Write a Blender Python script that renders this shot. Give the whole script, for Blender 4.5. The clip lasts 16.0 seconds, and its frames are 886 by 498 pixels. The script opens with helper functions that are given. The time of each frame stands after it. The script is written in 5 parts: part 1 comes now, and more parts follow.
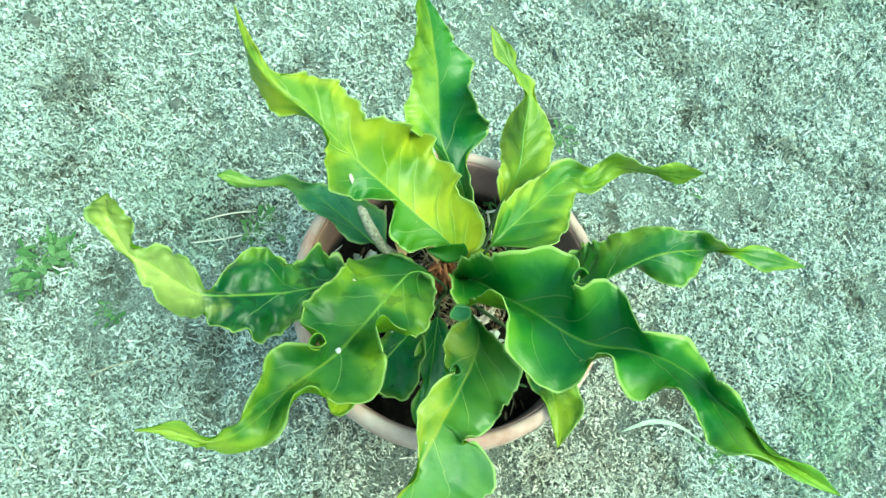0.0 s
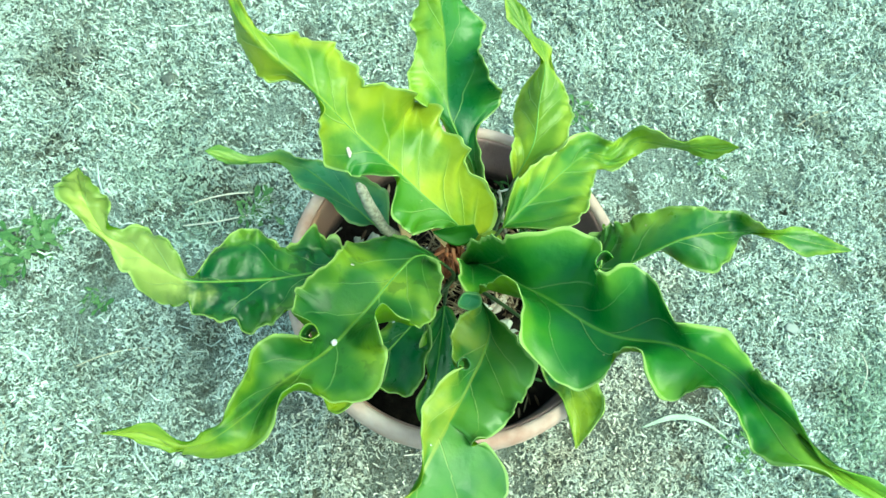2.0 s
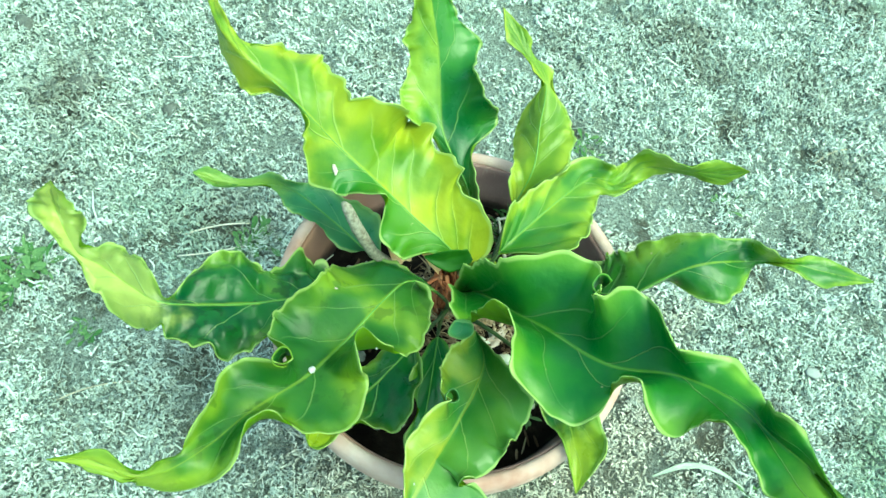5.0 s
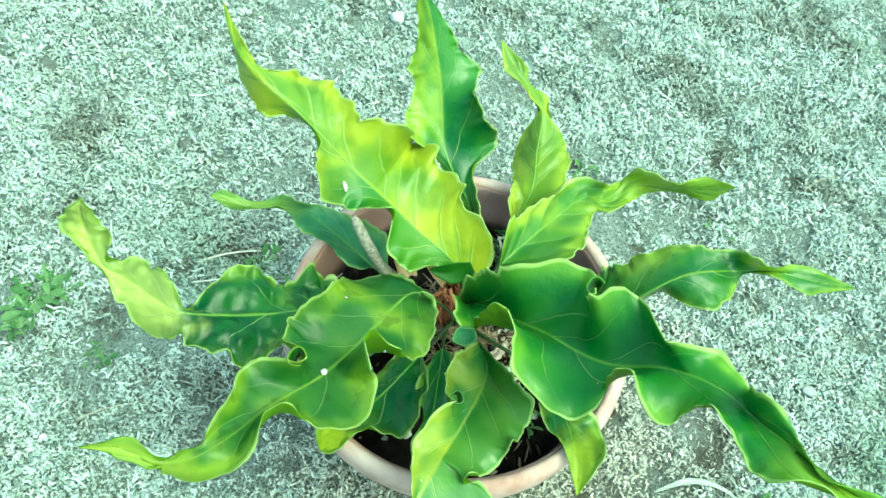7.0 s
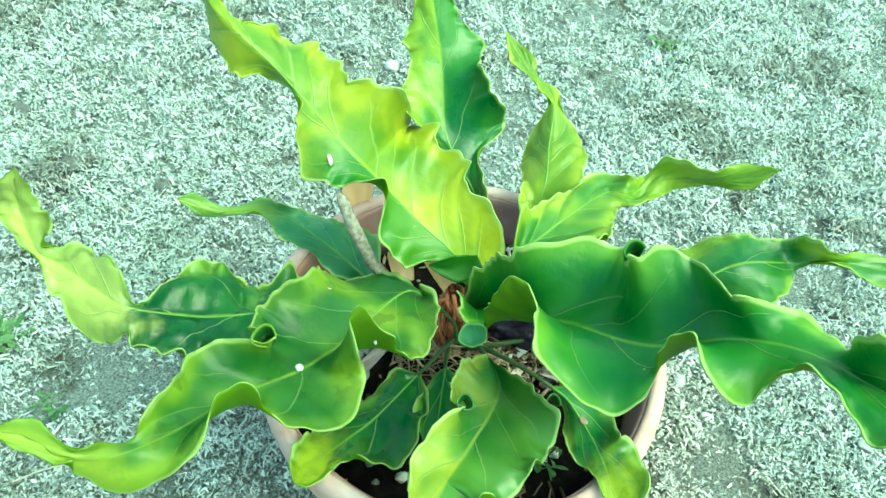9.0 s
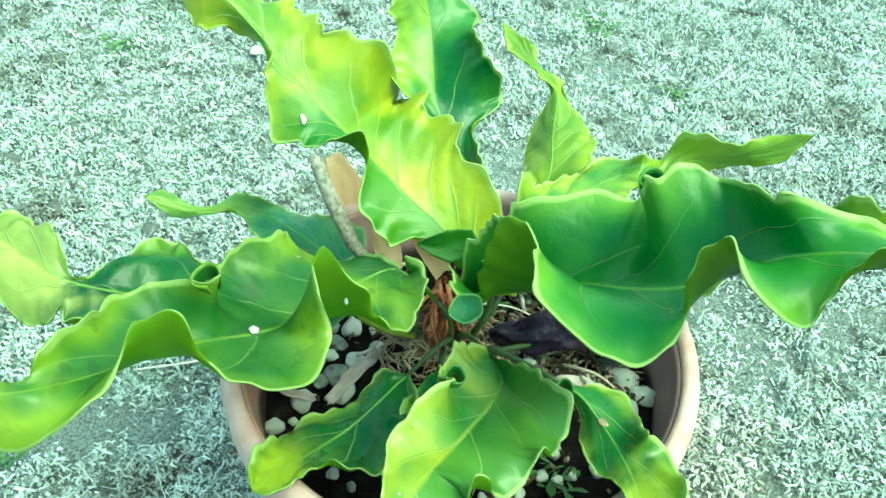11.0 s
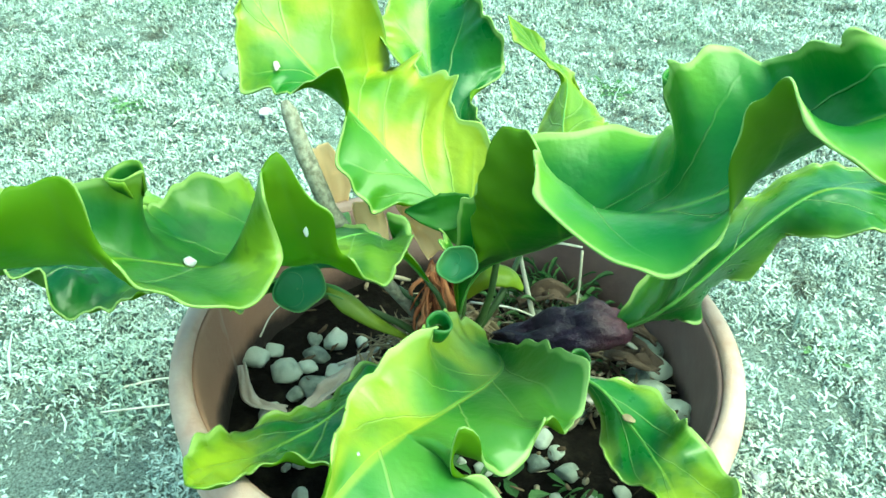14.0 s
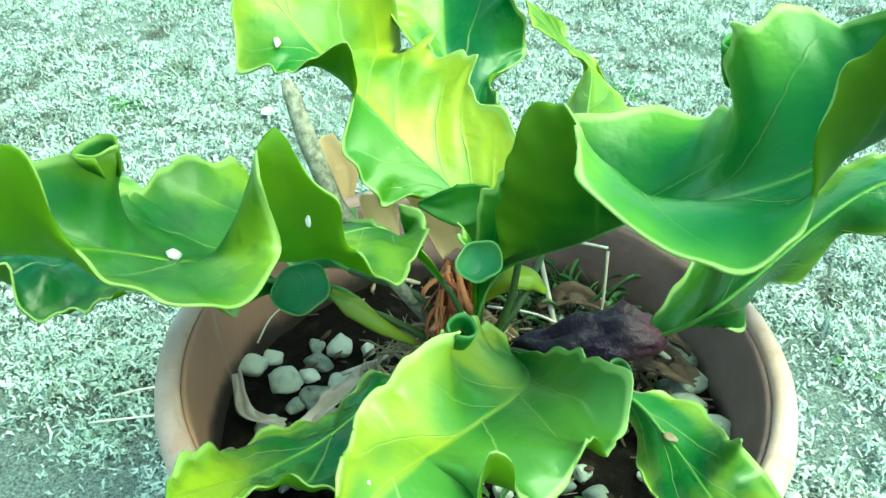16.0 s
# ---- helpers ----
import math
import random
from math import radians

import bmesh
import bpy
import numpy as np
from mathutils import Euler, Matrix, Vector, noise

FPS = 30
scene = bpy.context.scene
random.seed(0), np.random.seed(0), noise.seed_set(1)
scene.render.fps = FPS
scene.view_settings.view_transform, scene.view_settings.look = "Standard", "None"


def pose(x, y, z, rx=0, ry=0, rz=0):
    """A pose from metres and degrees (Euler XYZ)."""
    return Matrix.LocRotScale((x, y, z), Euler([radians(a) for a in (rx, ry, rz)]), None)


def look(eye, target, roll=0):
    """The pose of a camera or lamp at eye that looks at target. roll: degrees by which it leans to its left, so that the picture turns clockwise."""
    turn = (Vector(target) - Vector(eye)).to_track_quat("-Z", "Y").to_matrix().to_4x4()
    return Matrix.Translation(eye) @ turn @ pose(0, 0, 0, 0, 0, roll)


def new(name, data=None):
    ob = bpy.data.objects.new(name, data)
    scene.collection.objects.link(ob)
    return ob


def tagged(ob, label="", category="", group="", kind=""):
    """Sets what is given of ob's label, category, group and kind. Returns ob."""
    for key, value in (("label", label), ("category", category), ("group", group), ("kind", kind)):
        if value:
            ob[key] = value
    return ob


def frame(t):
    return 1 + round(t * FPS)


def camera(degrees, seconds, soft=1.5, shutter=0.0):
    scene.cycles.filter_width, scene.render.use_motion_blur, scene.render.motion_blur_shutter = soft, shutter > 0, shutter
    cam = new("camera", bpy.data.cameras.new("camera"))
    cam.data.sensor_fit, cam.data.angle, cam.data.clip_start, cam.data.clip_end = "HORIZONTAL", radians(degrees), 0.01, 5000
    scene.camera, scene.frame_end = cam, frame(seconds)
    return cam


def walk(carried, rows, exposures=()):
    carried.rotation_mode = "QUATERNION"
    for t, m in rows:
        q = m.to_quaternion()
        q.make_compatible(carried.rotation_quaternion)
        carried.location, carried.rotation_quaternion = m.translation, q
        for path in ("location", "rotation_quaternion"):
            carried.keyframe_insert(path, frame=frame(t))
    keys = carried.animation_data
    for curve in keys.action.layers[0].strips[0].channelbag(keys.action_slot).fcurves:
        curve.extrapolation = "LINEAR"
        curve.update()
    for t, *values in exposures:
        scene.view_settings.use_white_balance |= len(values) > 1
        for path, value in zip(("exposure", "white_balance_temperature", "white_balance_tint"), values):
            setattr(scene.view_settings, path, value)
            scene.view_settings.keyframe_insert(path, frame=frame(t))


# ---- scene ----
cam = camera(60.9, 16.0)
PATH = [
    (0, (-0.1023, -0.2941, 1.095), (0.1602, 0.6671, -1.1987), 14.8),
    (0.5, (-0.101, -0.2892, 1.0775), (0.145, 0.6684, -1.2188), 14.0),
    (1, (-0.098, -0.2874, 1.0613), (0.1393, 0.6712, -1.235), 13.4),
    (1.5, (-0.0949, -0.2805, 1.045), (0.1283, 0.6636, -1.2587), 12.9),
    (2, (-0.0924, -0.2708, 1.0275), (0.1377, 0.6496, -1.285), 13.7),
    (2.5, (-0.0912, -0.2659, 1.0138), (0.1353, 0.6554, -1.3), 13.7),
    (3, (-0.0897, -0.265, 1.0063), (0.1387, 0.6687, -1.3025), 14.1),
    (3.5, (-0.0775, -0.263, 0.9938), (0.1179, 0.6934, -1.3075), 12.5),
    (4, (-0.0609, -0.2634, 0.9825), (0.0871, 0.7142, -1.3137), 10.0),
    (6.5, (-0.0678, -0.3158, 0.9963), (0.1253, 0.8941, -1.1825), 9.0),
    (7, (-0.0648, -0.3243, 1.005), (0.0807, 0.8913, -1.175), 7.4),
    (7.5, (-0.0921, -0.3302, 0.9637), (0.1277, 0.9386, -1.18), 9.9),
    (8, (-0.0837, -0.3427, 0.9237), (0.1308, 1.0114, -1.1663), 9.0),
    (8.5, (-0.0683, -0.3479, 0.885), (0.1109, 1.0951, -1.1488), 7.2),
    (9, (-0.0617, -0.3574, 0.8513), (0.0914, 1.1853, -1.11), 5.9),
    (11.5, (-0.0285, -0.3839, 0.6963), (0.039, 1.4954, -0.95), 2.2),
    (12, (-0.0239, -0.3864, 0.67), (0.0251, 1.557, -0.9025), 1.6),
    (12.5, (-0.0206, -0.3937, 0.6462), (0.0054, 1.6059, -0.8538), 1.1),
    (13, (-0.016, -0.3858, 0.6288), (-0.0006, 1.6333, -0.845), 1.2),
    (13.5, (-0.0103, -0.3834, 0.6125), (-0.0138, 1.6573, -0.8325), 1.1),
    (14, (-0.0124, -0.3816, 0.6012), (-0.0046, 1.6782, -0.815), 1.5),
    (14.5, (-0.0129, -0.3737, 0.5938), (0.0016, 1.6972, -0.8063), 1.6),
    (15, (-0.0105, -0.3691, 0.5837), (-0.0177, 1.7125, -0.8), 1.4),
    (15.5, (-0.0153, -0.3576, 0.575), (-0.0192, 1.7219, -0.8137), 1.6),
    (16, (-0.0204, -0.3473, 0.57), (-0.0204, 1.7273, -0.8237), 1.7),
]
walk(cam, [(t, look(eye, aim, lean)) for t, eye, aim, lean in PATH],
     [(0, 1.68, 6650, -34), (5, 1.78, 6650, -35), (9, 1.91, 6650, -38), (16, 2.09, 6650, -41)])

# ---- light ----
world = bpy.data.worlds.new("world")
scene.world = world
world.use_nodes = True
wn = world.node_tree
sky = wn.nodes.new("ShaderNodeTexSky")
sky.sky_type, sky.sun_disc = "NISHITA", False
sky.sun_elevation, sky.sun_rotation = radians(60), radians(112)
sky.air_density, sky.dust_density, sky.ozone_density = 1.0, 3.0, 1.0
wn.links.new(sky.outputs[0], wn.nodes["Background"].inputs[0])
wn.nodes["Background"].inputs[1].default_value = 0.15

sun = new("sun", bpy.data.lights.new("sun", "SUN"))
sun.data.energy, sun.data.angle, sun.data.color = 1.05, radians(45), (0.94, 0.98, 0.95)
sun.matrix_world = look((0.40, -0.24, 1.0), (0, 0, 0))


# ---- materials ----
def shader(name, rough=0.6, spec=0.5):
    m = bpy.data.materials.new(name)
    m.use_nodes = True
    b = m.node_tree.nodes["Principled BSDF"]
    b.inputs["Roughness"].default_value = rough
    b.inputs["Specular IOR Level"].default_value = spec
    return m, m.node_tree, b


def node(nt, kind, **sets):
    n = nt.nodes.new(kind)
    for k, v in sets.items():
        if k in n.inputs:
            n.inputs[k].default_value = v
    return n


def noise_tex(nt, scale, detail=4.0, rough=0.55, coord="Object"):
    t = nt.nodes.new("ShaderNodeTexCoord")
    n = node(nt, "ShaderNodeTexNoise", Scale=scale, Detail=detail, Roughness=rough)
    nt.links.new(t.outputs[coord], n.inputs["Vector"])
    return n.outputs[0]


def ramp(nt, fac, stops):
    r = nt.nodes.new("ShaderNodeValToRGB")
    e = r.color_ramp.elements
    while len(e) < len(stops):
        e.new(0.5)
    for el, (p, c) in zip(e, stops):
        el.position, el.color = p, (*c, 1)
    nt.links.new(fac, r.inputs[0])
    return r.outputs[0]


def mixed(nt, fac, a, b, mode="MIX"):
    n = nt.nodes.new("ShaderNodeMix")
    n.data_type, n.blend_type = "RGBA", mode
    for sock, v in ((n.inputs[0], fac), (n.inputs[6], a), (n.inputs[7], b)):
        if hasattr(v, "node"):
            nt.links.new(v, sock)
        else:
            sock.default_value = v if isinstance(v, float) else (*v, 1)
    return n.outputs[2]


def calc(nt, op, a, b=0.0, clamp=False):
    n = nt.nodes.new("ShaderNodeMath")
    n.operation, n.use_clamp = op, clamp
    for sock, v in zip(n.inputs, (a, b)):
        if hasattr(v, "node"):
            nt.links.new(v, sock)
        else:
            sock.default_value = v
    return n.outputs[0]


def smooth(nt, v, lo, hi):
    n = nt.nodes.new("ShaderNodeMapRange")
    n.interpolation_type = "SMOOTHSTEP"
    nt.links.new(v, n.inputs[0])
    n.inputs[1].default_value, n.inputs[2].default_value = lo, hi
    return n.outputs[0]


def bumped(nt, bsdf, height, dist, strength=1.0):
    n = node(nt, "ShaderNodeBump", Strength=strength, Distance=dist)
    nt.links.new(height, n.inputs["Height"])
    nt.links.new(n.outputs[0], bsdf.inputs["Normal"])


def speckled(name, stops, scale, rough=0.7, bump=0.001, fine=None, per="", spec=0.3):
    """Ramp over noise, with fine grain bump; per: 'island' or 'object' adds a random shift."""
    m, nt, b = shader(name, rough, spec=spec)
    f = noise_tex(nt, scale)
    if per:
        r = nt.nodes.new("ShaderNodeNewGeometry").outputs["Random Per Island"] if per == "island" else \
            nt.nodes.new("ShaderNodeObjectInfo").outputs["Random"]
        f = calc(nt, "ADD", calc(nt, "MULTIPLY", f, 0.45), calc(nt, "MULTIPLY", r, 0.62))
        f = calc(nt, "SUBTRACT", f, 0.03, True)
    nt.links.new(ramp(nt, f, stops), b.inputs["Base Color"])
    bumped(nt, b, noise_tex(nt, fine or scale * 6, 6, 0.65), bump)
    return m


def leaf_material(name, deep, mid, pale, yellow, seed, blotch=0.0, fade=None, veins=20.0, gloss=0.30, thin=0.12, half=None, green=((0.0216, 0.1224, 0.013), (0.072, 0.2088, 0.018)), sweep=1.2, flank_shade=0.0, fade_right=1.0, spec=0.35, ribs=(0.45, 0.0017, 0.15)):
    """Glossy leaf: deep green lamina, thin pale ribs, a light margin, and chlorotic yellow patches. UV: x is metres along, y is -1..1 across."""
    deep, mid, pale = [(c[0], c[1], c[2] + e) for c, e in ((deep, 0.006), (mid, 0.007), (pale, 0.01))]
    m, nt, b = shader(name, gloss, spec=spec)
    uv = nt.nodes.new("ShaderNodeUVMap")
    uv.uv_map = "UVMap"
    uv = uv.outputs[0]
    sep = nt.nodes.new("ShaderNodeSeparateXYZ")
    nt.links.new(uv, sep.inputs[0])
    u, v = sep.outputs[0], calc(nt, "ABSOLUTE", sep.outputs[1])
    side = calc(nt, "GREATER_THAN", sep.outputs[1], 0.0)
    t = nt.nodes.new("ShaderNodeTexCoord")
    mp = node(nt, "ShaderNodeMapping")
    mp.inputs["Location"].default_value = (seed, seed * 2.3, 0.0)
    nt.links.new(t.outputs["Object"], mp.inputs[0])
    big = node(nt, "ShaderNodeTexNoise", Scale=15.0, Detail=2.5, Roughness=0.5)
    small = node(nt, "ShaderNodeTexNoise", Scale=48.0, Detail=3.0, Roughness=0.55)
    fine = node(nt, "ShaderNodeTexNoise", Scale=190.0, Detail=4.0, Roughness=0.6)
    for n in (big, small, fine):
        nt.links.new(mp.outputs[0], n.inputs["Vector"])
    lam = mixed(nt, smooth(nt, big.outputs[0], 0.36, 0.66), deep, mid)
    lam = mixed(nt, calc(nt, "MULTIPLY", smooth(nt, small.outputs[0], 0.42, 0.7), 0.35), lam, mid)
    # yellowing strongest toward the margin
    yf = calc(nt, "ADD", big.outputs[0], calc(nt, "MULTIPLY", smooth(nt, v, 0.35, 1.0), 0.2))
    yf = calc(nt, "ADD", yf, calc(nt, "MULTIPLY", calc(nt, "SUBTRACT", small.outputs[0], 0.5), 0.12))
    lam = mixed(nt, smooth(nt, yf, 0.76 - 0.42 * yellow, 1.0 - 0.42 * yellow), lam, pale)
    if blotch:
        dark = smooth(nt, small.outputs[0], 0.54, 0.60)
        lam = mixed(nt, calc(nt, "MULTIPLY", dark, blotch), lam, tuple(0.55 * c for c in deep))
    if fade:
        edge = calc(nt, "ADD", u, calc(nt, "MULTIPLY", calc(nt, "SUBTRACT", small.outputs[0], 0.5), 0.06))
        much = calc(nt, "MULTIPLY", smooth(nt, edge, fade[0], fade[1]), fade[2])
        much = calc(nt, "MULTIPLY", much, calc(nt, "SUBTRACT", 1.0, calc(nt, "MULTIPLY", side, 1.0 - fade_right)))
        lam = mixed(nt, much, lam, fade[3])
    # side ribs sweep toward the tip, alternating
    ph = calc(nt, "SUBTRACT", calc(nt, "MULTIPLY", u, veins), calc(nt, "MULTIPLY", calc(nt, "POWER", v, 0.95), sweep))
    ph = calc(nt, "ADD", ph, calc(nt, "MULTIPLY", side, 0.45))
    swing = [calc(nt, "MULTIPLY", calc(nt, "SINE", calc(nt, "ADD", calc(nt, "MULTIPLY", ph, pace), late)), amount) for amount, pace, late in ((0.22, 2.1, 1.0), (0.08, 4.9, 2.0))]
    ph = calc(nt, "FRACT", calc(nt, "ADD", calc(nt, "ADD", ph, swing[0]), swing[1]))
    d = calc(nt, "DIVIDE", calc(nt, "ABSOLUTE", calc(nt, "SUBTRACT", ph, 0.5)), veins)
    reach = calc(nt, "SUBTRACT", 1.0, smooth(nt, v, 0.4, 0.92))
    rib = calc(nt, "MULTIPLY", calc(nt, "SUBTRACT", 1.0, smooth(nt, d, 0.0003, ribs[1])), reach)
    lam = mixed(nt, calc(nt, "MULTIPLY", smooth(nt, v, 0.5, 1.0), 0.5), lam, mid)
    lam = mixed(nt, calc(nt, "MULTIPLY", smooth(nt, calc(nt, "ADD", v, calc(nt, "MULTIPLY", big.outputs[0], 0.5)), 0.95, 1.4), 0.40), lam, pale)
    if half:
        # the base, or one half of it, stays greener
        hs = side if half[0] > 0 else calc(nt, "SUBTRACT", 1.0, side) if half[0] < 0 else 1.0
        hu = calc(nt, "ADD", u, calc(nt, "MULTIPLY", calc(nt, "SUBTRACT", small.outputs[0], 0.5), 0.05))
        hf = calc(nt, "MULTIPLY", calc(nt, "SUBTRACT", 1.0, smooth(nt, hu, half[1], half[2])), hs)
        lam = mixed(nt, calc(nt, "MULTIPLY", hf, half[3]), lam, mixed(nt, smooth(nt, big.outputs[0], 0.35, 0.65), *green))
    if flank_shade:
        # one flank of each rib painted darker, as shade on the ribbed relief
        flank = calc(nt, "MULTIPLY", smooth(nt, ph, 0.49, 0.53), calc(nt, "SUBTRACT", 1.0, smooth(nt, ph, 0.56, 0.95)))
        flank = calc(nt, "MULTIPLY", flank, calc(nt, "SUBTRACT", 1.0, smooth(nt, v, 0.45, 0.95)))
        if half:
            flank = calc(nt, "MULTIPLY", flank, calc(nt, "SUBTRACT", 1.0, hf))
        lam = mixed(nt, calc(nt, "MULTIPLY", flank, flank_shade), lam, mixed(nt, 0.5, deep, mid))
    lam = mixed(nt, calc(nt, "MULTIPLY", rib, ribs[0]), lam, mixed(nt, 0.5, pale, (0.26, 0.40, 0.20)))
    bead = nt.nodes.new("ShaderNodeUVMap")
    bead.uv_map = "bead"
    lip = nt.nodes.new("ShaderNodeSeparateXYZ")
    nt.links.new(bead.outputs[0], lip.inputs[0])
    lam = mixed(nt, calc(nt, "MULTIPLY", smooth(nt, lip.outputs[0], 0.40, 0.80), 0.68), lam, (0.34, 0.46, 0.14))
    lam = mixed(nt, calc(nt, "MULTIPLY", calc(nt, "SUBTRACT", 1.0, smooth(nt, v, 0.015, 0.05)), 0.5), lam, pale)
    # small tan scars
    vor = node(nt, "ShaderNodeTexVoronoi", Scale=34.0)
    nt.links.new(mp.outputs[0], vor.inputs["Vector"])
    scar = calc(nt, "SUBTRACT", 1.0, smooth(nt, vor.outputs["Distance"], 0.03, 0.06))
    lam = mixed(nt, calc(nt, "MULTIPLY", scar, smooth(nt, fine.outputs[0], 0.52, 0.6)), lam, (0.324, 0.3024, 0.144))
    nt.links.new(lam, b.inputs["Base Color"])
    nt.links.new(calc(nt, "ADD", calc(nt, "MULTIPLY", small.outputs[0], 0.22), gloss - 0.11), b.inputs["Roughness"])
    h = calc(nt, "ADD", calc(nt, "MULTIPLY", rib, ribs[2]), calc(nt, "MULTIPLY", fine.outputs[0], 0.12))
    h = calc(nt, "ADD", h, calc(nt, "MULTIPLY", small.outputs[0], 0.7 + 0.4 * blotch))
    bumped(nt, b, h, 0.0022)
    tr = nt.nodes.new("ShaderNodeBsdfTranslucent")
    nt.links.new(mixed(nt, 0.5, lam, (0.216, 0.432, 0.0144)), tr.inputs[0])
    mx = nt.nodes.new("ShaderNodeMixShader")
    mx.inputs[0].default_value = thin
    nt.links.new(b.outputs[0], mx.inputs[1])
    nt.links.new(tr.outputs[0], mx.inputs[2])
    nt.links.new(mx.outputs[0], nt.nodes["Material Output"].inputs[0])
    return m


GREEN = leaf_material("leaf_green", (0.0182, 0.098, 0.012), (0.0741, 0.195, 0.012), (0.228, 0.335, 0.02), 0.5, 1.0, half=(0, 0.13, 0.21, 0.85), green=((0.013, 0.074, 0.011), (0.036, 0.125, 0.012)))
DARK = leaf_material("leaf_dark", (0.0148, 0.098, 0.01), (0.041, 0.16, 0.009), (0.1653, 0.315, 0.018), 0.30, 4.0, 0.0, (0.36, 0.43, 0.85, (0.22, 0.37, 0.035)), thin=0.09, veins=15.0, sweep=1.5, gloss=0.34, spec=0.25, ribs=(0.62, 0.0021, 0.45))
MIXED = leaf_material("leaf_mixed", (0.0228, 0.118, 0.01), (0.1003, 0.208, 0.011), (0.2964, 0.325, 0.018), 0.60, 7.0, half=(1, 0.26, 0.36, 0.9), green=((0.016, 0.096, 0.014), (0.055, 0.170, 0.020)), gloss=0.40, spec=0.5)
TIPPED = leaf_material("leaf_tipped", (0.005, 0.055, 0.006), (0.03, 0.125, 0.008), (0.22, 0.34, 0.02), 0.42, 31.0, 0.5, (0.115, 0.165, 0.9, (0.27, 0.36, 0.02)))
YELLOW = leaf_material("leaf_yellow", (0.075, 0.175, 0.008), (0.185, 0.285, 0.010), (0.315, 0.360, 0.016), 0.68, 11.0, veins=34.0, half=(-1, 0.195, 0.235, 0.97), green=((0.028, 0.13, 0.012), (0.065, 0.185, 0.014)), sweep=1.6, flank_shade=0.65, gloss=0.38)
CRINKLED = leaf_material("leaf_crinkled", (0.004, 0.045, 0.006), (0.026, 0.115, 0.007), (0.20, 0.31, 0.016), 0.44, 15.0, 0.65, (0.225, 0.26, 0.9, (0.36, 0.43, 0.10)), gloss=0.33, fade_right=0.6, spec=0.3)
OLIVE = leaf_material("leaf_olive", (0.085, 0.175, 0.008), (0.165, 0.265, 0.010), (0.285, 0.350, 0.018), 0.6, 17.0, veins=34.0, sweep=1.6, flank_shade=0.5, gloss=0.4)
MIDGREEN = leaf_material("leaf_midgreen", (0.0125, 0.1, 0.018), (0.0855, 0.225, 0.014), (0.2394, 0.345, 0.022), 0.72, 37.0, half=(1, 0.40, 0.50, 0.9), green=((0.010, 0.085, 0.018), (0.03, 0.15, 0.02)))
SCARRED = leaf_material("leaf_scarred", (0.0137, 0.08, 0.009), (0.057, 0.165, 0.01), (0.2337, 0.345, 0.016), 0.52, 21.0, 0.45, (0.325, 0.375, 0.92, (0.30, 0.41, 0.045)), thin=0.33, gloss=0.38, spec=0.35, half=(0, 0.06, 0.13, 0.85), green=((0.015, 0.090, 0.012), (0.045, 0.150, 0.017)))
TWISTED = leaf_material("leaf_twisted", (0.040, 0.145, 0.010), (0.135, 0.260, 0.011), (0.28, 0.360, 0.020), 0.7, 7.0, 0.0, (0.2, 0.28, 0.6, (0.19, 0.32, 0.03)), veins=26.0, sweep=1.5, flank_shade=0.65, gloss=0.38)
# darker greens, with the shade of the drooping leaf put into them
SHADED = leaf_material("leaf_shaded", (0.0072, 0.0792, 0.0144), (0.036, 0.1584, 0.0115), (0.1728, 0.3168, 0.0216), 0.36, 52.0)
MARGINED = leaf_material("leaf_margined", (0.010, 0.085, 0.012), (0.05, 0.18, 0.014), (0.27, 0.36, 0.035), 0.52, 44.0, 0.2, (0.125, 0.17, 0.9, (0.26, 0.345, 0.025)))
# bluish green, with the sheen of the sky put into the colour
BLUISH_SHEEN = leaf_material("leaf_bluish_sheen", (0.038, 0.150, 0.052), (0.080, 0.235, 0.072), (0.19, 0.335, 0.06), 0.42, 27.0, 0.1, (0.15, 0.22, 0.8, (0.24, 0.36, 0.045)))

# lifted mint green stands for the sky reflected in the cups
CUPPED = leaf_material("leaf_cupped", (0.050, 0.205, 0.070), (0.090, 0.280, 0.100), (0.25, 0.42, 0.12), 0.42, 61.0, thin=0.3, gloss=0.4)

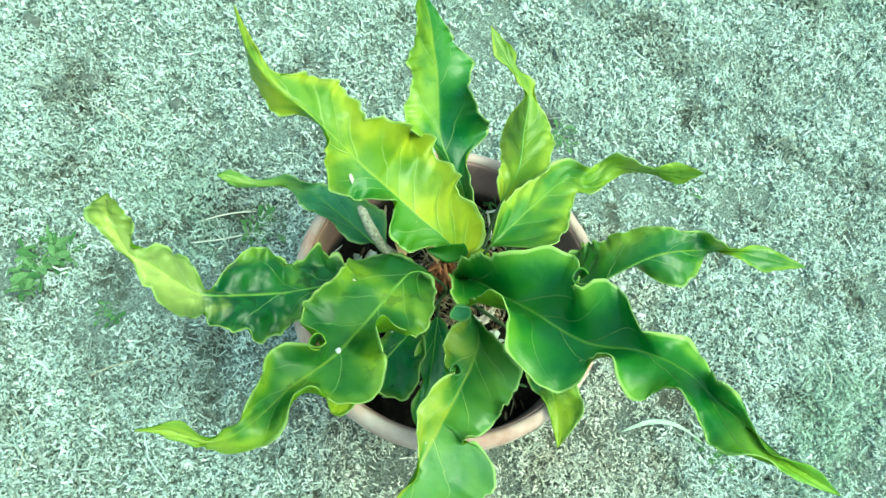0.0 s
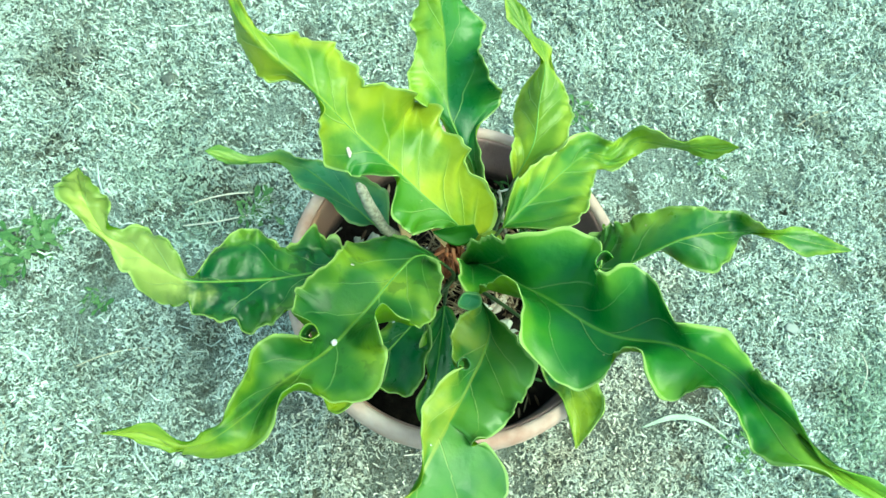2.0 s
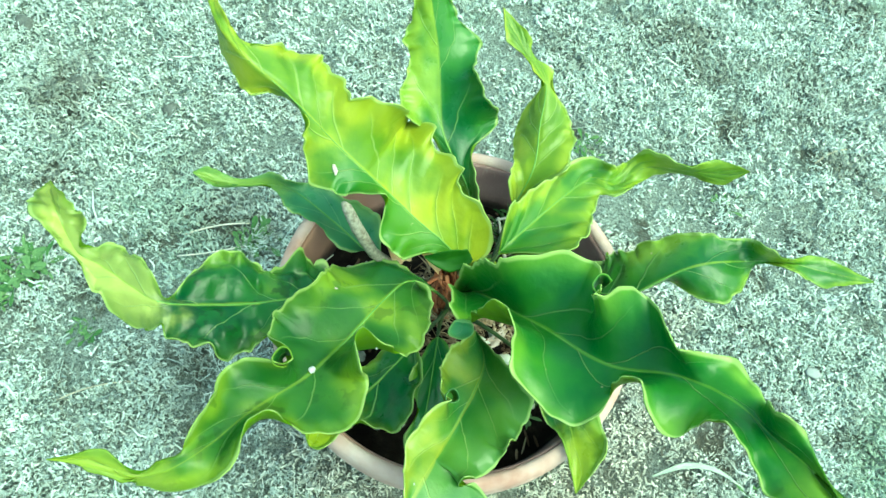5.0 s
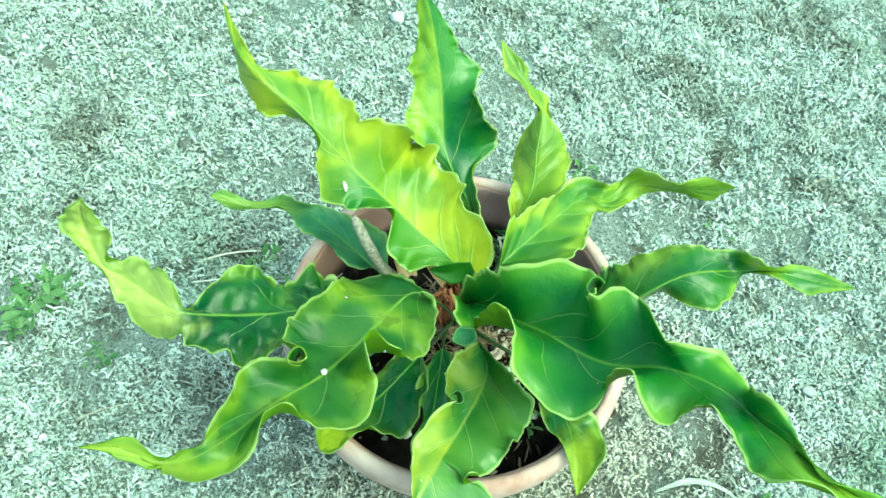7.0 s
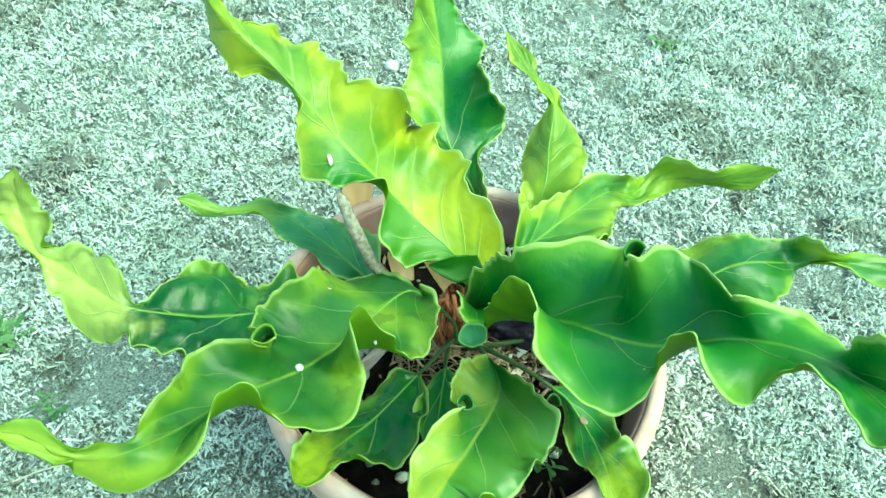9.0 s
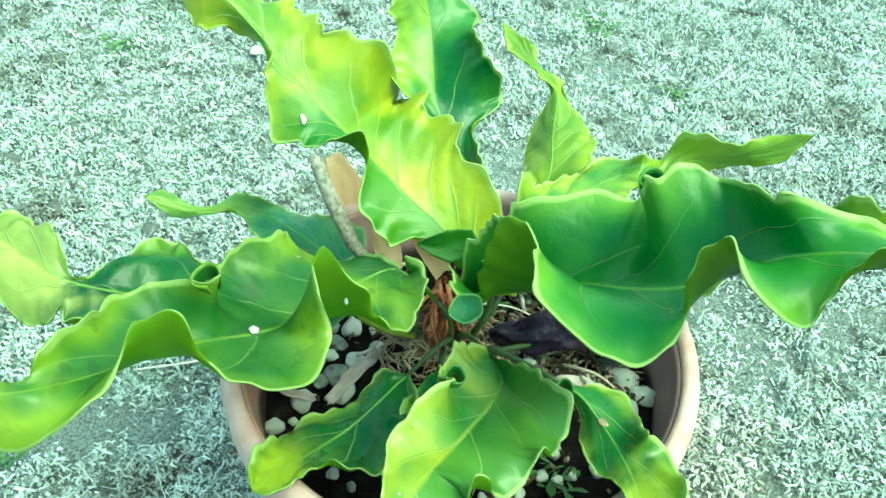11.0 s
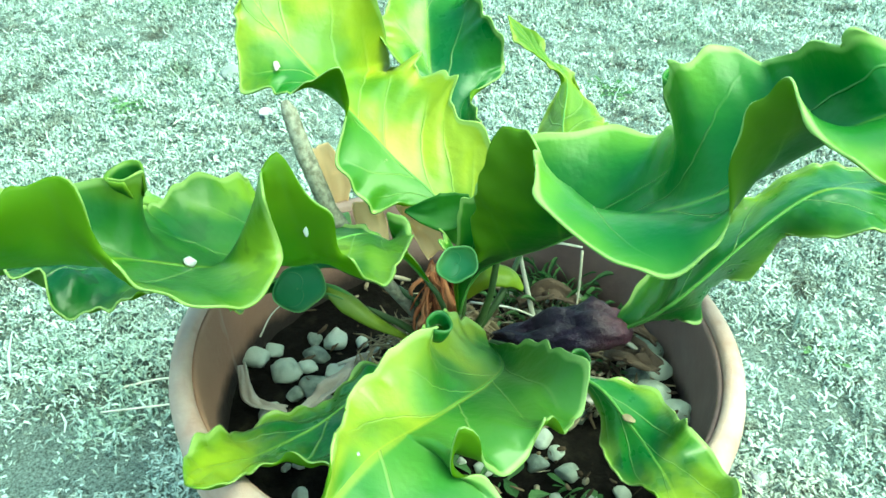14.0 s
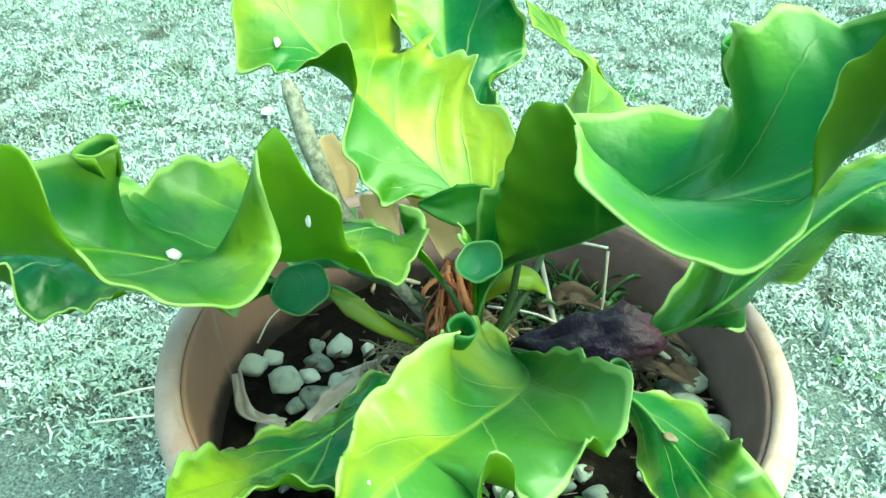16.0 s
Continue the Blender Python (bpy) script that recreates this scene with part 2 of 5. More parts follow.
def underside(name, dark, light, thin, glow):
    """Matte lower face of a blade, thinner and yellower toward the margin. Shade beneath and light through the margin
    are put into the colour.
    """
    m, nt, b = shader(name, 0.5, spec=0.25)
    sep = nt.nodes.new("ShaderNodeSeparateXYZ")
    nt.links.new(nt.nodes.new("ShaderNodeUVMap").outputs[0], sep.inputs[0])
    v = calc(nt, "ABSOLUTE", sep.outputs[1])
    patch = noise_tex(nt, 22, 3, 0.5)
    edge = smooth(nt, calc(nt, "ADD", v, calc(nt, "MULTIPLY", calc(nt, "SUBTRACT", patch, 0.5), 0.7)), 0.35, 1.0)
    col = mixed(nt, smooth(nt, patch, 0.35, 0.7), dark, light)
    # light coming through the thin margin, added to the base colour
    col = mixed(nt, calc(nt, "MULTIPLY", edge, 0.75), col, (0.135, 0.235, 0.010))
    ph = calc(nt, "SUBTRACT", calc(nt, "MULTIPLY", sep.outputs[0], 20.0), calc(nt, "MULTIPLY", calc(nt, "POWER", v, 0.95), 1.2))
    d = calc(nt, "ABSOLUTE", calc(nt, "SUBTRACT", calc(nt, "FRACT", ph), 0.5))
    col = mixed(nt, calc(nt, "MULTIPLY", calc(nt, "SUBTRACT", 1.0, smooth(nt, d, 0.01, 0.05)), 0.3), col, (0.13, 0.24, 0.03))
    nt.links.new(col, b.inputs["Base Color"])
    bumped(nt, b, noise_tex(nt, 60, 3, 0.5), 0.0015)
    tr = nt.nodes.new("ShaderNodeBsdfTranslucent")
    nt.links.new(mixed(nt, edge, glow, (0.30, 0.46, 0.012)), tr.inputs[0])
    mx = nt.nodes.new("ShaderNodeMixShader")
    nt.links.new(calc(nt, "ADD", calc(nt, "MULTIPLY", edge, 0.22), thin), mx.inputs[0])
    nt.links.new(b.outputs[0], mx.inputs[1])
    nt.links.new(tr.outputs[0], mx.inputs[2])
    nt.links.new(mx.outputs[0], nt.nodes["Material Output"].inputs[0])
    return m


# dark greens carry the shade beneath a blade, lime ones its backlight
UNDER_GREEN = underside("underside_green", (0.011, 0.065, 0.003), (0.036, 0.130, 0.006), 0.15, (0.06, 0.28, 0.008))
UNDER_LIME = underside("underside_lime", (0.045, 0.180, 0.008), (0.125, 0.300, 0.012), 0.36, (0.22, 0.50, 0.015))
RIB = speckled("rib", [(0.3, (0.085, 0.215, 0.034)), (0.7, (0.145, 0.285, 0.058))], 40, 0.5, 0.0003)
STALK = speckled("stalk", [(0.3, (0.0216, 0.0432, 0.013)), (0.7, (0.0504, 0.0864, 0.0216))], 30, 0.5, 0.0004)

TERRACOTTA = speckled("terracotta", [(0.3, (0.2016, 0.0936, 0.0612)), (0.5, (0.288, 0.144, 0.0936)), (0.75, (0.36, 0.2232, 0.1584))], 9, 0.85, 0.0006, 160)


def inner_wall_material():
    """Violet-brown fired clay: orange where it stays dry, a dark band with a ragged edge low down, thin lime runs."""
    m, nt, b = shader("inner_terracotta", 0.7, spec=0.3)
    pos = nt.nodes.new("ShaderNodeTexCoord").outputs["Object"]
    sep = nt.nodes.new("ShaderNodeSeparateXYZ")
    nt.links.new(pos, sep.inputs[0])
    col = ramp(nt, noise_tex(nt, 11, 5, 0.6), [(0.3, (0.20, 0.120, 0.110)), (0.5, (0.27, 0.170, 0.155)), (0.72, (0.35, 0.235, 0.205))])
    dry = smooth(nt, calc(nt, "ADD", calc(nt, "MULTIPLY", sep.outputs[0], -1.0), calc(nt, "MULTIPLY", noise_tex(nt, 9, 4, 0.6), 0.1)), 0.10, 0.2)
    col = mixed(nt, calc(nt, "MULTIPLY", dry, 0.8), col, (0.33, 0.18, 0.115))
    # near-black below a ragged edge, wall colour above it
    upper = smooth(nt, calc(nt, "ADD", sep.outputs[2], calc(nt, "MULTIPLY", noise_tex(nt, 24, 5, 0.65), 0.03)), 0.225, 0.245)
    col = mixed(nt, upper, (0.028, 0.02, 0.017), col)
    mp = node(nt, "ShaderNodeMapping")
    mp.inputs["Scale"].default_value = (60, 60, 9)
    nt.links.new(pos, mp.inputs[0])
    run = node(nt, "ShaderNodeTexNoise", Scale=1.0, Detail=3.0)
    nt.links.new(mp.outputs[0], run.inputs["Vector"])
    col = mixed(nt, calc(nt, "MULTIPLY", smooth(nt, run.outputs[0], 0.66, 0.74), 0.5), col, (0.40, 0.34, 0.30))
    nt.links.new(col, b.inputs["Base Color"])
    bumped(nt, b, noise_tex(nt, 150, 6, 0.65), 0.001)
    return m


INNER = inner_wall_material()
LIMED = speckled("limed_terracotta", [(0.28, (0.3513, 0.2062, 0.1643)), (0.45, (0.443, 0.3055, 0.2559)), (0.6, (0.4888, 0.3628, 0.3131)), (0.75, (0.5346, 0.4352, 0.3819))], 26, 0.88, 0.001, 170)
SOIL = speckled("soil", [(0.3, (0.004, 0.003, 0.0025)), (0.55, (0.009, 0.0075, 0.006)), (0.72, (0.024, 0.020, 0.014)), (0.85, (0.038, 0.040, 0.020))], 60, 1.0, 0.006, 180, spec=0.1)
PEBBLE = speckled("pebble", [(0.13, (0.04, 0.048, 0.042)), (0.24, (0.17, 0.20, 0.17)), (0.42, (0.40, 0.44, 0.37)), (0.9, (0.64, 0.67, 0.57))], 95, 0.6, 0.0012, 300, "object")
STONE = speckled("field_stone", [(0.2, (0.324, 0.3384, 0.324)), (0.8, (0.54, 0.5544, 0.54))], 40, 0.7, 0.0008, 250, "object")
CLOD = speckled("earth_clod", [(0.3, (0.072, 0.0828, 0.072)), (0.7, (0.1728, 0.1944, 0.1728))], 50, 0.95, 0.004, 160, spec=0.1)
GREYSTONE = speckled("grey_stone", [(0.2, (0.216, 0.2448, 0.2304)), (0.8, (0.3312, 0.3672, 0.3456))], 40, 0.8, 0.001, 250, "object")
BLEACHED = speckled("bleached_blade", [(0.3, (0.22, 0.30, 0.22)), (0.7, (0.36, 0.42, 0.34))], 60, 0.6, 0.0005, 200)
PURPLE = speckled("withered_purple", [(0.32, (0.004, 0.003, 0.008)), (0.54, (0.014, 0.008, 0.022)), (0.78, (0.050, 0.025, 0.052))], 38, 0.38, 0.006, 55)
end = PURPLE.node_tree
reach = end.nodes.new("ShaderNodeSeparateXYZ")
end.links.new(end.nodes.new("ShaderNodeTexCoord").outputs["Object"], reach.inputs[0])
tint = calc(end, "MULTIPLY", smooth(end, calc(end, "ADD", reach.outputs[0], calc(end, "MULTIPLY", noise_tex(end, 60, 4), 0.03)), 0.095, 0.135), 0.6)
dull = end.nodes["Principled BSDF"].inputs["Base Color"].links[0].from_socket
end.links.new(mixed(end, tint, dull, (0.10, 0.034, 0.042)), end.nodes["Principled BSDF"].inputs["Base Color"])
SPIKE = speckled("spike", [(0.35, (0.14, 0.130, 0.095)), (0.65, (0.32, 0.31, 0.245))], 260, 0.8, 0.0015, 320)
SHEATH = speckled("dry_sheath", [(0.3, (0.84, 0.58, 0.32)), (0.6, (0.88, 0.68, 0.43)), (0.85, (0.92, 0.78, 0.56))], 22, 0.6, 0.0008, 140)
paper = SHEATH.node_tree
glow = paper.nodes.new("ShaderNodeBsdfTranslucent")
glow.inputs[0].default_value = (0.95, 0.76, 0.52, 1)
thin = paper.nodes.new("ShaderNodeMixShader")
thin.inputs[0].default_value = 0.62
paper.links.new(paper.nodes["Principled BSDF"].outputs[0], thin.inputs[1])
paper.links.new(glow.outputs[0], thin.inputs[2])
paper.links.new(thin.outputs[0], paper.nodes["Material Output"].inputs[0])
FIBRE = speckled("fibre", [(0.2, (0.10, 0.028, 0.013)), (0.6, (0.33, 0.10, 0.04)), (0.9, (0.50, 0.24, 0.12))], 60, 0.8, 0.001, 200, "island")
STRAW = speckled("straw", [(0.2, (0.38, 0.355, 0.26)), (0.8, (0.60, 0.585, 0.50))], 50, 0.7, 0.0006, 200, "object")
PALELEAF = speckled("bleached_leaf", [(0.3, (0.3312, 0.2736, 0.2304)), (0.6, (0.4464, 0.4032, 0.36)), (0.85, (0.5184, 0.4968, 0.4608))], 30, 0.75, 0.0012, 160)
DEADLEAF = speckled("dead_leaf", [(0.25, (0.1152, 0.072, 0.036)), (0.6, (0.3024, 0.2376, 0.144)), (0.9, (0.432, 0.3816, 0.288))], 30, 0.75, 0.0012, 160)
BROWNLEAF = speckled("brown_leaf", [(0.25, (0.035, 0.024, 0.018)), (0.6, (0.105, 0.070, 0.048)), (0.9, (0.23, 0.175, 0.125))], 30, 0.7, 0.0014, 160)
LITTER = speckled("litter", [(0.1, (0.0144, 0.0094, 0.0058)), (0.35, (0.0576, 0.036, 0.0202)), (0.55, (0.16, 0.115, 0.070)), (0.78, (0.37, 0.32, 0.23)), (0.92, (0.46, 0.43, 0.34)), (1.0, (0.0864, 0.144, 0.036))], 60, 0.85, 0.0008, 200, "island")
WEED = speckled("weed", [(0.2, (0.0432, 0.1152, 0.0288)), (0.8, (0.1296, 0.2304, 0.0864))], 60, 0.7, 0.0005, 200, "object")


def pot_litter(nt):
    """Brown litter round the foot of the pot."""
    pos = nt.nodes.new("ShaderNodeTexCoord").outputs["Object"]
    far = nt.nodes.new("ShaderNodeVectorMath")
    far.operation = "DISTANCE"
    nt.links.new(pos, far.inputs[0])
    far.inputs[1].default_value = (0.08, -0.05, 0.0)
    ragged = calc(nt, "ADD", far.outputs["Value"], calc(nt, "MULTIPLY", noise_tex(nt, 13, 5, 0.65), 0.34))
    return calc(nt, "SUBTRACT", 1.0, smooth(nt, ragged, 0.34, 0.54))


def worn_and_leaf_shade(nt):
    """Dark patches in the lawn: worn spots, and two leaf shadows painted left of the pot."""
    pos = nt.nodes.new("ShaderNodeTexCoord").outputs["Object"]
    total = 0.0
    # (-0.295, 0.243) and (-0.354, -0.019) are soft leaf shadows put into the colour
    for x, y, r in ((-0.582, 0.423, 0.06), (-0.295, 0.243, 0.11), (-0.378, 0.31, 0.05), (-0.354, -0.019, 0.10), (-0.48, 0.124, 0.05), (0.402, 0.617, 0.06),
                    (0.604, 0.502, 0.085), (0.211, 0.583, 0.05), (-0.656, 0.553, 0.055), (0.719, 0.446, 0.05)):
        far = nt.nodes.new("ShaderNodeVectorMath")
        far.operation = "DISTANCE"
        nt.links.new(pos, far.inputs[0])
        far.inputs[1].default_value = (x, y, 0.0)
        total = calc(nt, "ADD", total, calc(nt, "SUBTRACT", 1.0, smooth(nt, far.outputs["Value"], 0.25 * r, 1.35 * r)))
    return smooth(nt, calc(nt, "ADD", total, calc(nt, "MULTIPLY", calc(nt, "SUBTRACT", noise_tex(nt, 38, 5, 0.7), 0.5), 1.6)), 0.3, 0.95)


def lawn_materials():
    # soil and thatch under the clippings
    m, nt, b = shader("lawn_thatch", 0.95, spec=0.15)
    base = ramp(nt, noise_tex(nt, 330, 8, 0.8), [(0.37, (0.040, 0.048, 0.040)), (0.49, (0.237, 0.29, 0.25)), (0.66, (0.514, 0.61, 0.545))])
    patch = smooth(nt, noise_tex(nt, 7.5, 6, 0.7), 0.515, 0.63)
    base = mixed(nt, calc(nt, "MULTIPLY", patch, 0.85), base, (0.089, 0.091, 0.066))
    base = mixed(nt, calc(nt, "MULTIPLY", worn_and_leaf_shade(nt), 0.35), base, (0.070, 0.075, 0.06))
    base = mixed(nt, calc(nt, "MULTIPLY", pot_litter(nt), 0.45), base, (0.110, 0.09, 0.066))
    nt.links.new(base, b.inputs["Base Color"])
    bumped(nt, b, noise_tex(nt, 240, 6, 0.7), 0.012)
    # clippings
    c, nt, b = shader("dry_clippings", 0.75, spec=0.2)
    r = nt.nodes.new("ShaderNodeNewGeometry").outputs["Random Per Island"]
    col = ramp(nt, r, [(0.0, (0.099, 0.115, 0.095)), (0.18, (0.246, 0.30, 0.26)), (0.46, (0.415, 0.51, 0.455)), (0.82, (0.539, 0.635, 0.575)), (1.0, (0.652, 0.71, 0.66))])
    patch = smooth(nt, noise_tex(nt, 7.5, 6, 0.7), 0.515, 0.63)
    col = mixed(nt, calc(nt, "MULTIPLY", patch, 0.72), col, (0.111, 0.116, 0.086))
    tuft = smooth(nt, noise_tex(nt, 34, 4, 0.6), 0.38, 0.60)
    col = mixed(nt, calc(nt, "MULTIPLY", calc(nt, "SUBTRACT", 1.0, tuft), 0.45), col, mixed(nt, r, (0.054, 0.068, 0.055), (0.296, 0.365, 0.31)))
    col = mixed(nt, calc(nt, "MULTIPLY", worn_and_leaf_shade(nt), 0.38), col, mixed(nt, r, (0.070, 0.08, 0.06), (0.237, 0.275, 0.225)))
    bright = smooth(nt, noise_tex(nt, 6.5, 4, 0.6), 0.5, 0.66)
    col = mixed(nt, calc(nt, "MULTIPLY", bright, 0.35), col, (0.553, 0.65, 0.59))
    green = smooth(nt, noise_tex(nt, 2.3, 3, 0.5), 0.58, 0.72)
    col = mixed(nt, calc(nt, "MULTIPLY", green, 0.35), col, (0.103, 0.239, 0.104))
    col = mixed(nt, calc(nt, "MULTIPLY", pot_litter(nt), 0.55), col, mixed(nt, r, (0.100, 0.078, 0.052), (0.640, 0.575, 0.45)))
    nt.links.new(col, b.inputs["Base Color"])
    return m, c


THATCH, CLIPPING = lawn_materials()


# ---- mesh helpers ----
def part(name, bm, material, parent=None, label="", smooth_faces=True):
    me = bpy.data.meshes.new(name)
    if isinstance(bm, bmesh.types.BMesh):
        bm.normal_update()
        bm.to_mesh(me)
        bm.free()
    else:
        me.from_pydata(*bm)
    if smooth_faces:
        me.polygons.foreach_set("use_smooth", [True] * len(me.polygons))
    me.materials.append(material)
    ob = new(name, me)
    if parent:
        ob.parent = parent
    if label:
        tagged(ob, label)
    return ob


def spline(P, ts, t):
    n = len(P)
    i = int(np.clip(np.searchsorted(ts, t) - 1, 0, n - 2))
    h = ts[i + 1] - ts[i]
    u = (t - ts[i]) / h
    slope = lambda k: (P[1] - P[0]) / (ts[1] - ts[0]) if k == 0 else (P[-1] - P[-2]) / (ts[-1] - ts[-2]) if k == n - 1 \
        else (P[k + 1] - P[k - 1]) / (ts[k + 1] - ts[k - 1])
    return (2 * u ** 3 - 3 * u ** 2 + 1) * P[i] + (u ** 3 - 2 * u ** 2 + u) * slope(i) * h \
        + (-2 * u ** 3 + 3 * u ** 2) * P[i + 1] + (u ** 3 - u ** 2) * slope(i + 1) * h


def tube(points, radii, sides=8):
    """A tapered tube along points."""
    bm = bmesh.new()
    P = [Vector(p) for p in points]
    rings = []
    for i, p in enumerate(P):
        t = (P[min(i + 1, len(P) - 1)] - P[max(i - 1, 0)]).normalized()
        a = t.cross(Vector((0.13, 0.21, 1))).normalized()
        b = t.cross(a)
        r = radii[i] if hasattr(radii, "__len__") else radii
        rings.append([bm.verts.new(p + (a * math.cos(k * math.tau / sides) + b * math.sin(k * math.tau / sides)) * r) for k in range(sides)])
    for q, w in zip(rings, rings[1:]):
        for k in range(sides):
            bm.faces.new((q[k], q[(k + 1) % sides], w[(k + 1) % sides], w[k]))
    bm.faces.new(rings[0][::-1])
    bm.faces.new(rings[-1])
    return bm


def pebble(name, material, size, seed, flat=0.62, sub=3):
    """A worn stone: a rounded, flattened and slightly faceted lump."""
    rnd = random.Random(seed)
    bm = bmesh.new()
    bmesh.ops.create_icosphere(bm, subdivisions=sub, radius=1.0)
    off = Vector((rnd.random() * 30, rnd.random() * 30, 0))
    sx, sy = rnd.uniform(0.85, 1.25), rnd.uniform(0.75, 1.0)
    cuts = [(Vector((rnd.uniform(-1, 1), rnd.uniform(-1, 1), rnd.uniform(-0.3, 1))).normalized(), rnd.uniform(0.5, 0.8)) for _ in range(6)]
    for v in bm.verts:
        d = 1 + 0.36 * noise.noise(v.co * 1.1 + off) - 0.16 * abs(noise.noise(v.co * 1.7 - off)) + 0.06 * noise.noise(v.co * 2.9 + off)
        q = Vector((v.co.x * sx, v.co.y * sy, v.co.z * flat)) * d
        for n, far in cuts:
            over = q.dot(n) - far
            if over > 0:
                q -= n * over * 0.8
        v.co = q * size
    return part(name, bm, material)


# ---- lawn ----
def lawn():
    xs = [-60, -20, -6, -2.5] + [(-1.6 + 0.05 * i) for i in range(65)] + [2.5, 6, 20, 60]
    ys = [-60, -20, -4, -1.5] + [(-0.8 + 0.05 * i) for i in range(73)] + [4, 8, 20, 60]
    rise = lambda x, y: 0.006 * noise.noise((x * 3, y * 3, 0)) + 0.004 * noise.noise((x * 9, y * 9, 3)) if abs(x) < 2.4 and -1.4 < y < 3.5 else 0.0
    verts = [(x, y, rise(x, y) - 0.006) for y in ys for x in xs]
    n = len(xs)
    faces = [(j * n + i, j * n + i + 1, (j + 1) * n + i + 1, (j + 1) * n + i) for j in range(len(ys) - 1) for i in range(n - 1)]
    tagged(part("ground", (verts, [], faces), THATCH), "dry thatchy lawn soil, pale grey-green and patchy", "lawn", kind="structure")
    # clippings: short curled blades lying every way
    rng = np.random.default_rng(5)
    N = 760000
    y = -0.55 + 2.6 * rng.random(N) ** 1.2
    wide = rng.random(N) < 0.17
    x = 0.03 + (rng.random(N) - 0.5) * 2 * (0.76 + 0.29 * (y + 0.25))
    x = x * (1 + 0.35 * rng.random(N) ** 4)
    y = y + 0.15 * np.abs(rng.normal(0, 1, N)) * (y > 1.3)
    far = 0.7 + 5.5 * rng.random(N) ** 0.8
    turn = rng.random(N) * math.tau
    x, y = np.where(wide, far * np.cos(turn), x), np.where(wide, 0.5 + far * np.sin(turn), y)
    near = np.where(wide, 0.2 + far, np.clip((y + 0.55) / 2.6, 0, 1))
    L = rng.uniform(0.003, 0.0098, N) * (1 + 0.6 * near)
    L[rng.random(N) < 0.03] *= 2.4
    L[rng.random(N) < 0.002] *= 5.0
    W = rng.uniform(0.0004, 0.0012, N) * (1 + 1.2 * near)
    a = rng.random(N) * math.tau
    tilt = np.abs(rng.normal(0, 0.6, N))
    curl = rng.normal(0, 0.85, N)
    z = rng.uniform(-0.006, 0.007, N)
    V = np.zeros((N, 6, 3), np.float32)
    for k, s in enumerate((-0.5, 0.0, 0.5)):
        ca, sa = np.cos(a + curl * s * 2), np.sin(a + curl * s * 2)
        px, py = x + ca * L * s * np.cos(tilt), y + sa * L * s * np.cos(tilt)
        pz = z + L * (s + 0.5) * np.sin(tilt) + 0.001 * (1 - abs(2 * s))
        w = W * (1.0 if k == 1 else 0.55)
        V[:, 2 * k] = np.stack([px - sa * w, py + ca * w, pz], 1)
        V[:, 2 * k + 1] = np.stack([px + sa * w, py - ca * w, pz + 0.0004], 1)
    def value(cell, seed):
        tab = np.random.default_rng(seed).random((160, 160))
        gx, gy = (x + 3.5) / cell, (y + 1.5) / cell
        i, j = np.floor(gx).astype(int) % 159, np.floor(gy).astype(int) % 159
        fx, fy = gx % 1, gy % 1
        fx, fy = fx * fx * (3 - 2 * fx), fy * fy * (3 - 2 * fy)
        return (tab[i, j] * (1 - fx) + tab[i + 1, j] * fx) * (1 - fy) + (tab[i, j + 1] * (1 - fx) + tab[i + 1, j + 1] * fx) * fy
    clump = 0.36 * value(0.022, 1) + 0.40 * value(0.055, 2) + 0.24 * value(0.16, 3)
    V[:, :, 2] += (0.034 * (clump - 0.5))[:, None]
    keep = ((x ** 2 + y ** 2) > 0.125 ** 2) & (rng.random(N) < np.clip((clump - 0.22) * 3.6, 0.15, 1))
    V = V[keep]
    N = len(V)
    q = np.array([[0, 1, 3, 2], [2, 3, 5, 4]])
    F = (np.arange(N)[:, None, None] * 6 + q[None]).reshape(-1, 4)
    me = bpy.data.meshes.new("grass")
    me.vertices.add(N * 6)
    me.vertices.foreach_set("co", V.ravel())
    me.loops.add(F.size)
    me.loops.foreach_set("vertex_index", F.ravel().astype(np.int32))
    me.polygons.add(len(F))
    me.polygons.foreach_set("loop_start", np.arange(0, F.size, 4, dtype=np.int32))
    me.update(calc_edges=True)
    me.materials.append(CLIPPING)
    tagged(new("grass", me), "short dry pale clippings matted over the lawn", "grass", kind="stuff")


lawn()


# ---- pot ----
def lathe(profile, sides=96, closed=False):
    bm = bmesh.new()
    rings = [[bm.verts.new((r * math.cos(k * math.tau / sides), r * math.sin(k * math.tau / sides), z)) for k in range(sides)] for r, z in profile]
    pairs = list(zip(rings, rings[1:])) + ([(rings[-1], rings[0])] if closed else [])
    for p, q in pairs:
        for k in range(sides):
            bm.faces.new((p[k], p[(k + 1) % sides], q[(k + 1) % sides], q[k]))
    if not closed:
        bm.faces.new(rings[0][::-1])
        bm.faces.new(rings[-1])
    return bm


def flower_pot():
    pot = new("flower_pot")
    part("body", lathe([(0.118, 0.0), (0.126, 0.004), (0.150, 0.10), (0.168, 0.20), (0.1755, 0.234), (0.1800, 0.237), (0.1822, 0.246), (0.1826, 0.262)] +
                       [(0.176, 0.262), (0.160, 0.12), (0.140, 0.02)]), TERRACOTTA, pot, "weathered brown terracotta wall")
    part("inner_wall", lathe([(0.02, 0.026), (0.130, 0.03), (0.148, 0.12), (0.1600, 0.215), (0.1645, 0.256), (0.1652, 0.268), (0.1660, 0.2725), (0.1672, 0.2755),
                              (0.1690, 0.2755), (0.1690, 0.2632), (0.1700, 0.22), (0.152, 0.10)], closed=True), INNER, pot, "violet-brown inner wall with pale streaks, darker low down")
